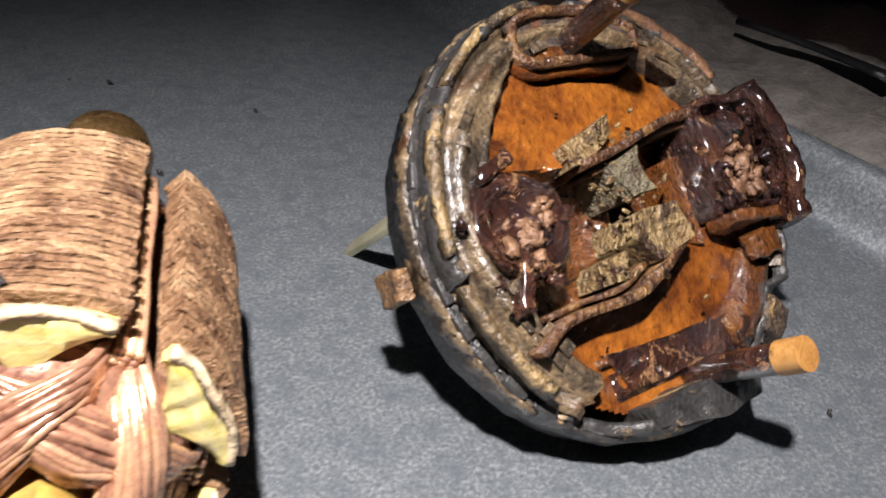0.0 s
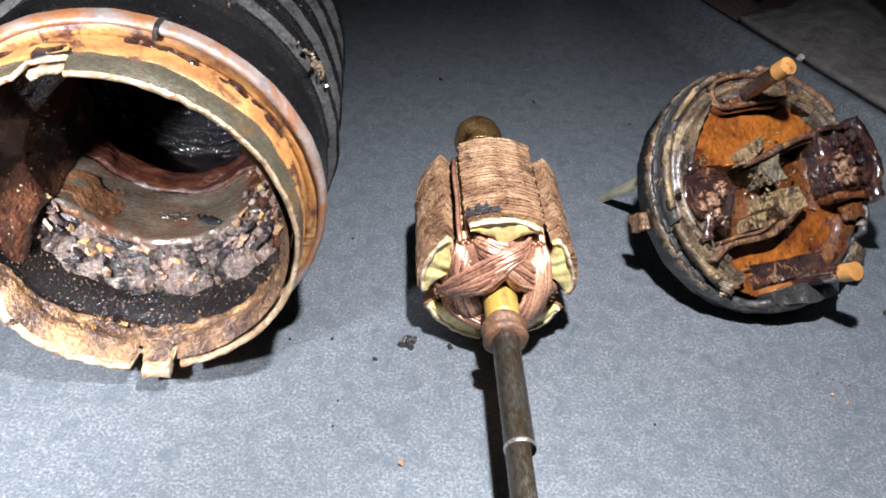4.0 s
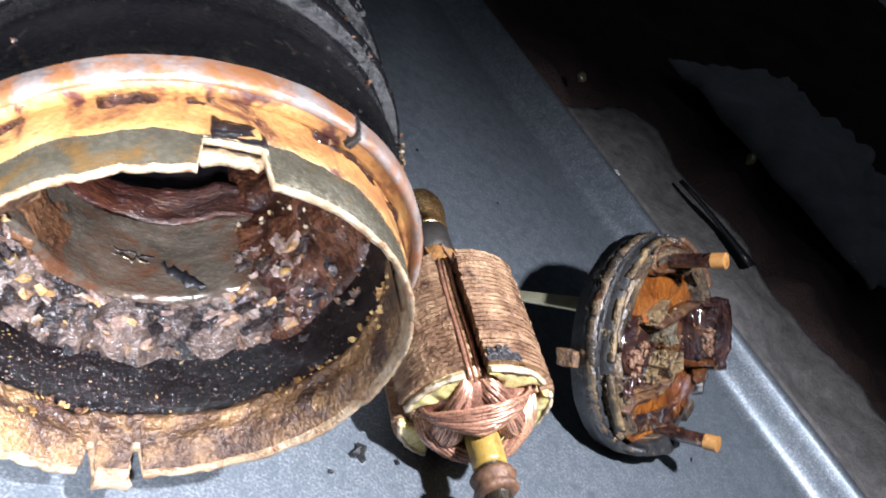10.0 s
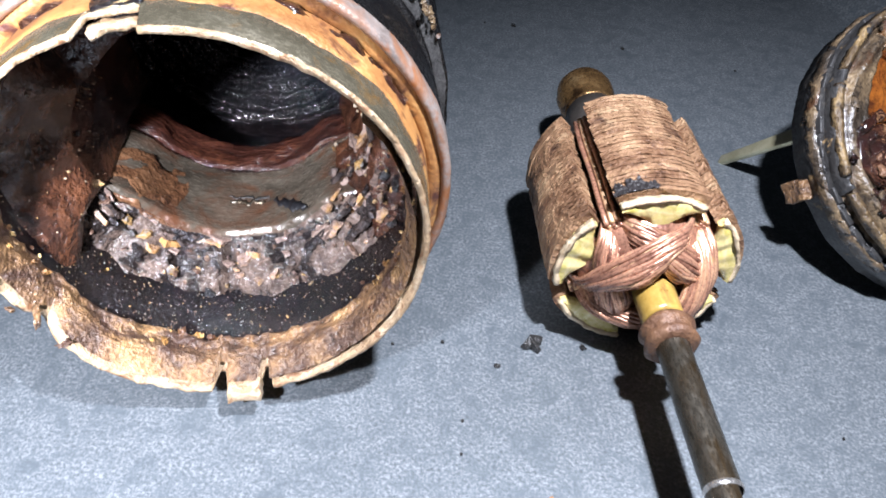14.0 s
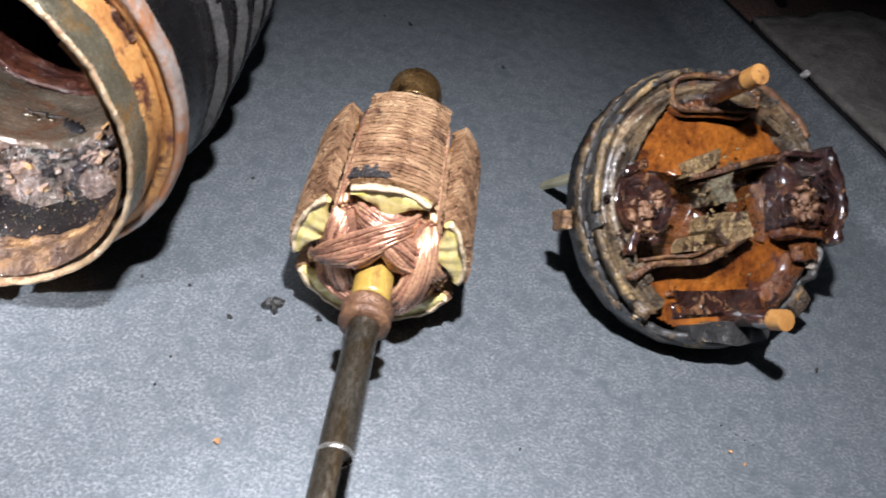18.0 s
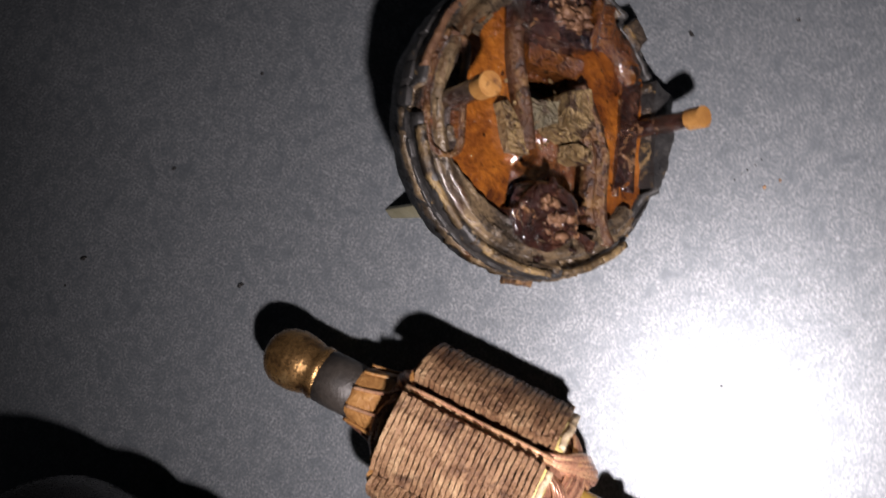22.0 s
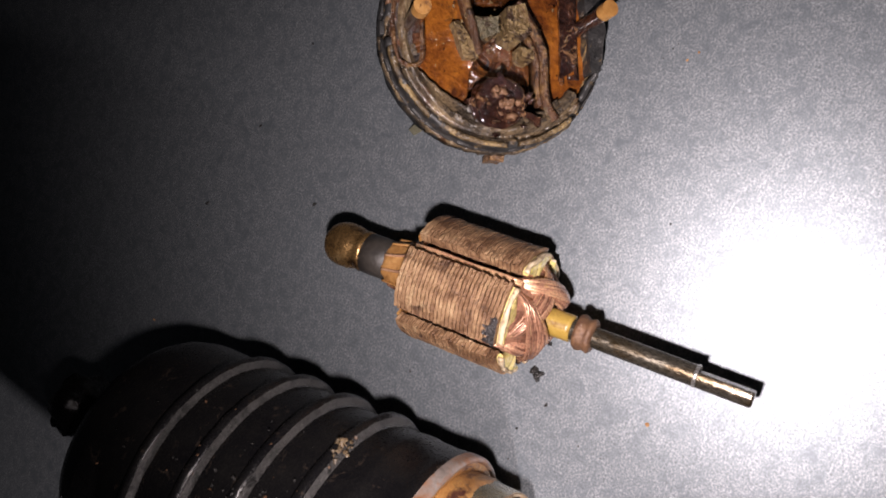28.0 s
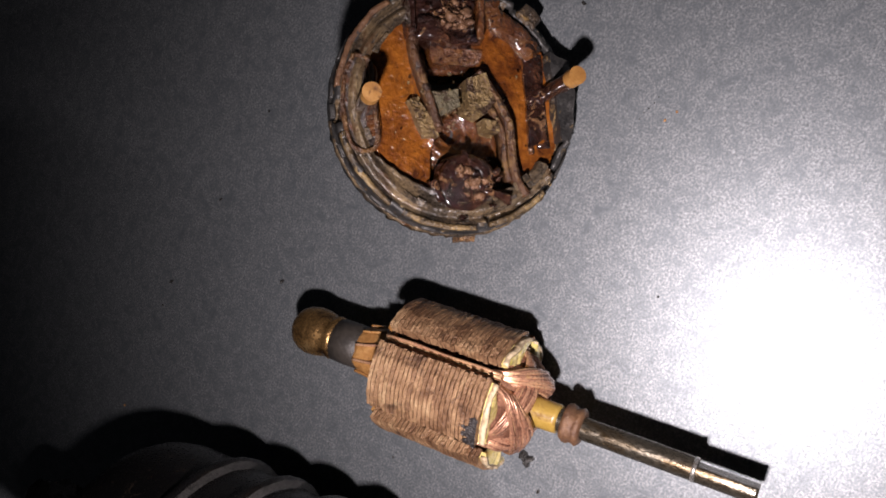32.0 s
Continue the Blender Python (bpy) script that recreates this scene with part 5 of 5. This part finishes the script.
    # brush blocks and solder
    plate("brush_block", [(-0.53, 0.17), (-0.09, 0.25), (-0.01, -0.03), (-0.34, -0.22)], 0.1, -0.7, OLIVE, "corroded olive-grey brush block", seed=3, relief=0.12)
    plate("brush_block", [(-0.9, 0.02), (-0.75, 0.1), (-0.43, -0.37), (-0.38, -0.58), (-0.6, -0.58)], 0.0, -0.7, BRUSH, "corroded tan brush block", seed=8, relief=0.14)
    plate("brush_block", [(0.07, 0.44), (0.42, 0.58), (0.62, 0.08), (0.4, -0.17), (0.12, -0.05)], 0.12, -0.7, BRUSH, "corroded tan brush block", seed=5, relief=0.14)
    plate("solder_blob", [(0.45, -0.2), (0.76, -0.2), (0.74, -0.4), (0.5, -0.36)], -0.04, -0.6, BRUSH, "tan solder blob", seed=7, relief=0.1)
    # crumbs of corrosion on the blocks, and wet drops of varnish on the plates
    rng = random.Random(41)
    bm = bmesh.new()
    for k in range(70):
        lump(bm, (rng.gauss(-0.05, 0.42), rng.gauss(0.0, 0.25), rng.uniform(-0.02, 0.08)), rng.uniform(0.015, 0.05), k * 0.7, 0.6, 1, (1, 0.8, 0.6))
    tagged(part("corrosion_grit", bm, BRUSH, root, "tan crumbs of corrosion", smooth=False), kind="stuff")
    bm = bmesh.new()
    for k in range(26):
        a, r = rng.uniform(0, 6.283), 1.6 * math.sqrt(rng.random())
        x, y = r * math.cos(a), r * math.sin(a)
        if -1.3 < x < -0.4 - 0.2 * y or 1.0 - 0.167 * y < x < 1.3:
            lump(bm, (x, y, -0.19), rng.uniform(0.012, 0.035), k * 0.7, 0.5, 1, (1, 0.8, 0.6))
    tagged(part("varnish_drops", bm, DARKRED, root, "wet dark drops of varnish"), kind="stuff")
    # chokes
    for x, y, lean, top in ((-1.66, -0.17, (-0.08, -0.02), 1.08), (1.68, 0.39, (0.04, 0.02), 1.04)):
        bm = bmesh.new()
        lo, hi = Vector((x, y, -0.35)), Vector((x + lean[0], y + lean[1], top))
        d = hi - lo
        tube(bm, [lo, lo + d * 0.3, lo + d * 0.84], 0.14, 20)
        body = soft_edges(part("choke", bm, DARKRED, root, "dark varnished choke"), 50)
        bm = bmesh.new()
        tube(bm, [lo + d * 0.82, lo + d * 0.9, lo + d * 0.985, hi], 0.155, 22)
        soft_edges(part("choke_core", bm, PIN, body, "orange ferrite choke core"), 50)
    # lugs and terminal
    part("lug", block((0.3, 0.16, 0.42), (0.37, -2.2, -0.85), 5, 3, 0.04, 4, 1, 0.03), CRUST, root, "rusty tan lug on the cup's side")
    part("lug", block((0.34, 0.4, 0.26), (1.35, 1.78, -0.3), 52, 3, 0.05, 4, 5, 0.04), CAPCRUST, root, "dirty lug on the cup's side")
    bm = block((0.36, 0.09, 2.85), (0, 0, 0), 0, 0, 0, bevel=0.02)
    for v in bm.verts:
        if v.co.z < -1.3:
            v.co.x *= 0.5
    d = Vector((-0.66, -1.29, -3.52)) - Vector((-0.6, -1.3, -0.7))
    part("terminal_blade", bm, BLADE, root, "dull metal terminal blade reaching the board", at=Matrix.Translation(Vector((-0.63, -1.3, -2.1)) * CM) @ d.to_track_quat("-Z", "Y").to_matrix().to_4x4() @ Matrix.Rotation(radians(60), 4, "Z"))
    return root


build_end_cap()


# ---- crumbs and residue on the board ----
def build_crumbs():
    spots = [(5.7, 7.89, 0.035, 1), (0.37, 9.51, 0.035, 1), (-0.26, 2.44, 0.03, 1), (4.91, -1.54, 0.03, 1), (11.57, 0.98, 0.035, 1), (-0.88, -0.38, 0.03, 1), (8.02, -0.26, 0.02, 1), (7.93, -0.2, 0.016, 1), (8.14, -0.32, 0.018, 1), (8.26, -0.36, 0.016, 1), (7.8, -0.16, 0.02, 1), (1.05, -0.25, 0.16, 7), (1.73, -0.26, 0.05, 2), (0.55, -0.68, 0.05, 1), (2.2, 6.3, 0.07, 1), (9.52, 1.53, 0.06, 1), (3.39, 8.58, 0.05, 1), (1.0, 9.41, 0.06, 2), (0.1, -1.6, 0.03, 1), (10.4, 0.2, 0.04, 4), (-0.2, -0.3, 0.04, 1), (0.1, -2.1, 0.03, 1)]
    for i, (x, y, r, n) in enumerate(spots):
        rng = random.Random(i)
        pile = None
        for k in range(n):
            rr = r * rng.uniform(0.45, 0.8) if n > 2 else r
            bm = lump(bmesh.new(), (x + 0.55 * rng.uniform(-r, r) * (n > 1), y + 0.55 * rng.uniform(-r, r) * (n > 1), rr * 0.55), rr, i + k * 1.3, 0.5, 1, (1, 0.8, 0.6))
            if pile is None:
                pile = tagged(part("crumb", bm, CRUMB, smooth=False), "small black crumb of dirt on the board" if n == 1 else "broken black crumb of dirt on the board", "crumb", "crumbs on the board")
            else:
                part("grain", bm, CRUMB, pile, smooth=False)
    for i, (x, y, r) in enumerate(((-2.5, 9.9, 0.05), (11.5, 7.5, 0.09), (1.16, -2.66, 0.05), (7.9, -0.6, 0.035), (8.1, -0.75, 0.03))):
        bm = bmesh.new()
        lump(bm, (x, y, r * 0.5), r, i + 4.0, 0.5, 1, (1, 0.8, 0.6))
        tagged(part("crumb", bm, OCHRE, smooth=False), "tiny rust-coloured crumb on the board", "crumb", "crumbs on the board")
    for i, (x, y, r) in enumerate(((-6.49, 2.8, 0.2), (-7.81, 1.75, 0.13), (-7.05, 1.5, 0.12))):
        rng = random.Random(i + 30)
        bm = lump(bmesh.new(), (x, y, 0.03), r * 0.62, i, 0.5, 2, (1, 0.9, 0.55))
        drop = tagged(part("residue", bm, BEAD), "bead of glistening green-yellow residue on the board", "residue", "green drops")
        if i == 0:
            part("grain", lump(bmesh.new(), (x + 0.04, y + 0.13, 0.06), 0.055, 3.3, 0.4, 2), PIN, drop, "orange grain on the bead")
        lean = (2.55, 3.0, 1.3)[i]
        for k in range(11):
            a, d = lean + rng.gauss(0, 0.45) + math.pi * (k % 3 == 0), rng.uniform(0.2, 1.7) * r
            long = rng.uniform(0.2, 0.9) * r
            c, w = Vector((math.cos(a), math.sin(a), 0)), rng.uniform(0.015, 0.04)
            bend = Vector((-c.y, c.x, 0)) * rng.uniform(-0.4, 0.4) * r
            pts = [Vector((x, y, 0.002)) + c * (d + long * q / 5) + bend * (q / 5) ** 2 + Vector((rng.uniform(-1, 1), rng.uniform(-1, 1), 0)) * 0.012 for q in range(6)]
            bm = tube(bmesh.new(), pts, w, 6)
            for v in bm.verts:
                v.co.z = max(0.0, v.co.z * 0.2)
            part("splash", bm, GREEN, drop, "pale green dried splash" if k == 0 else "")


build_crumbs()
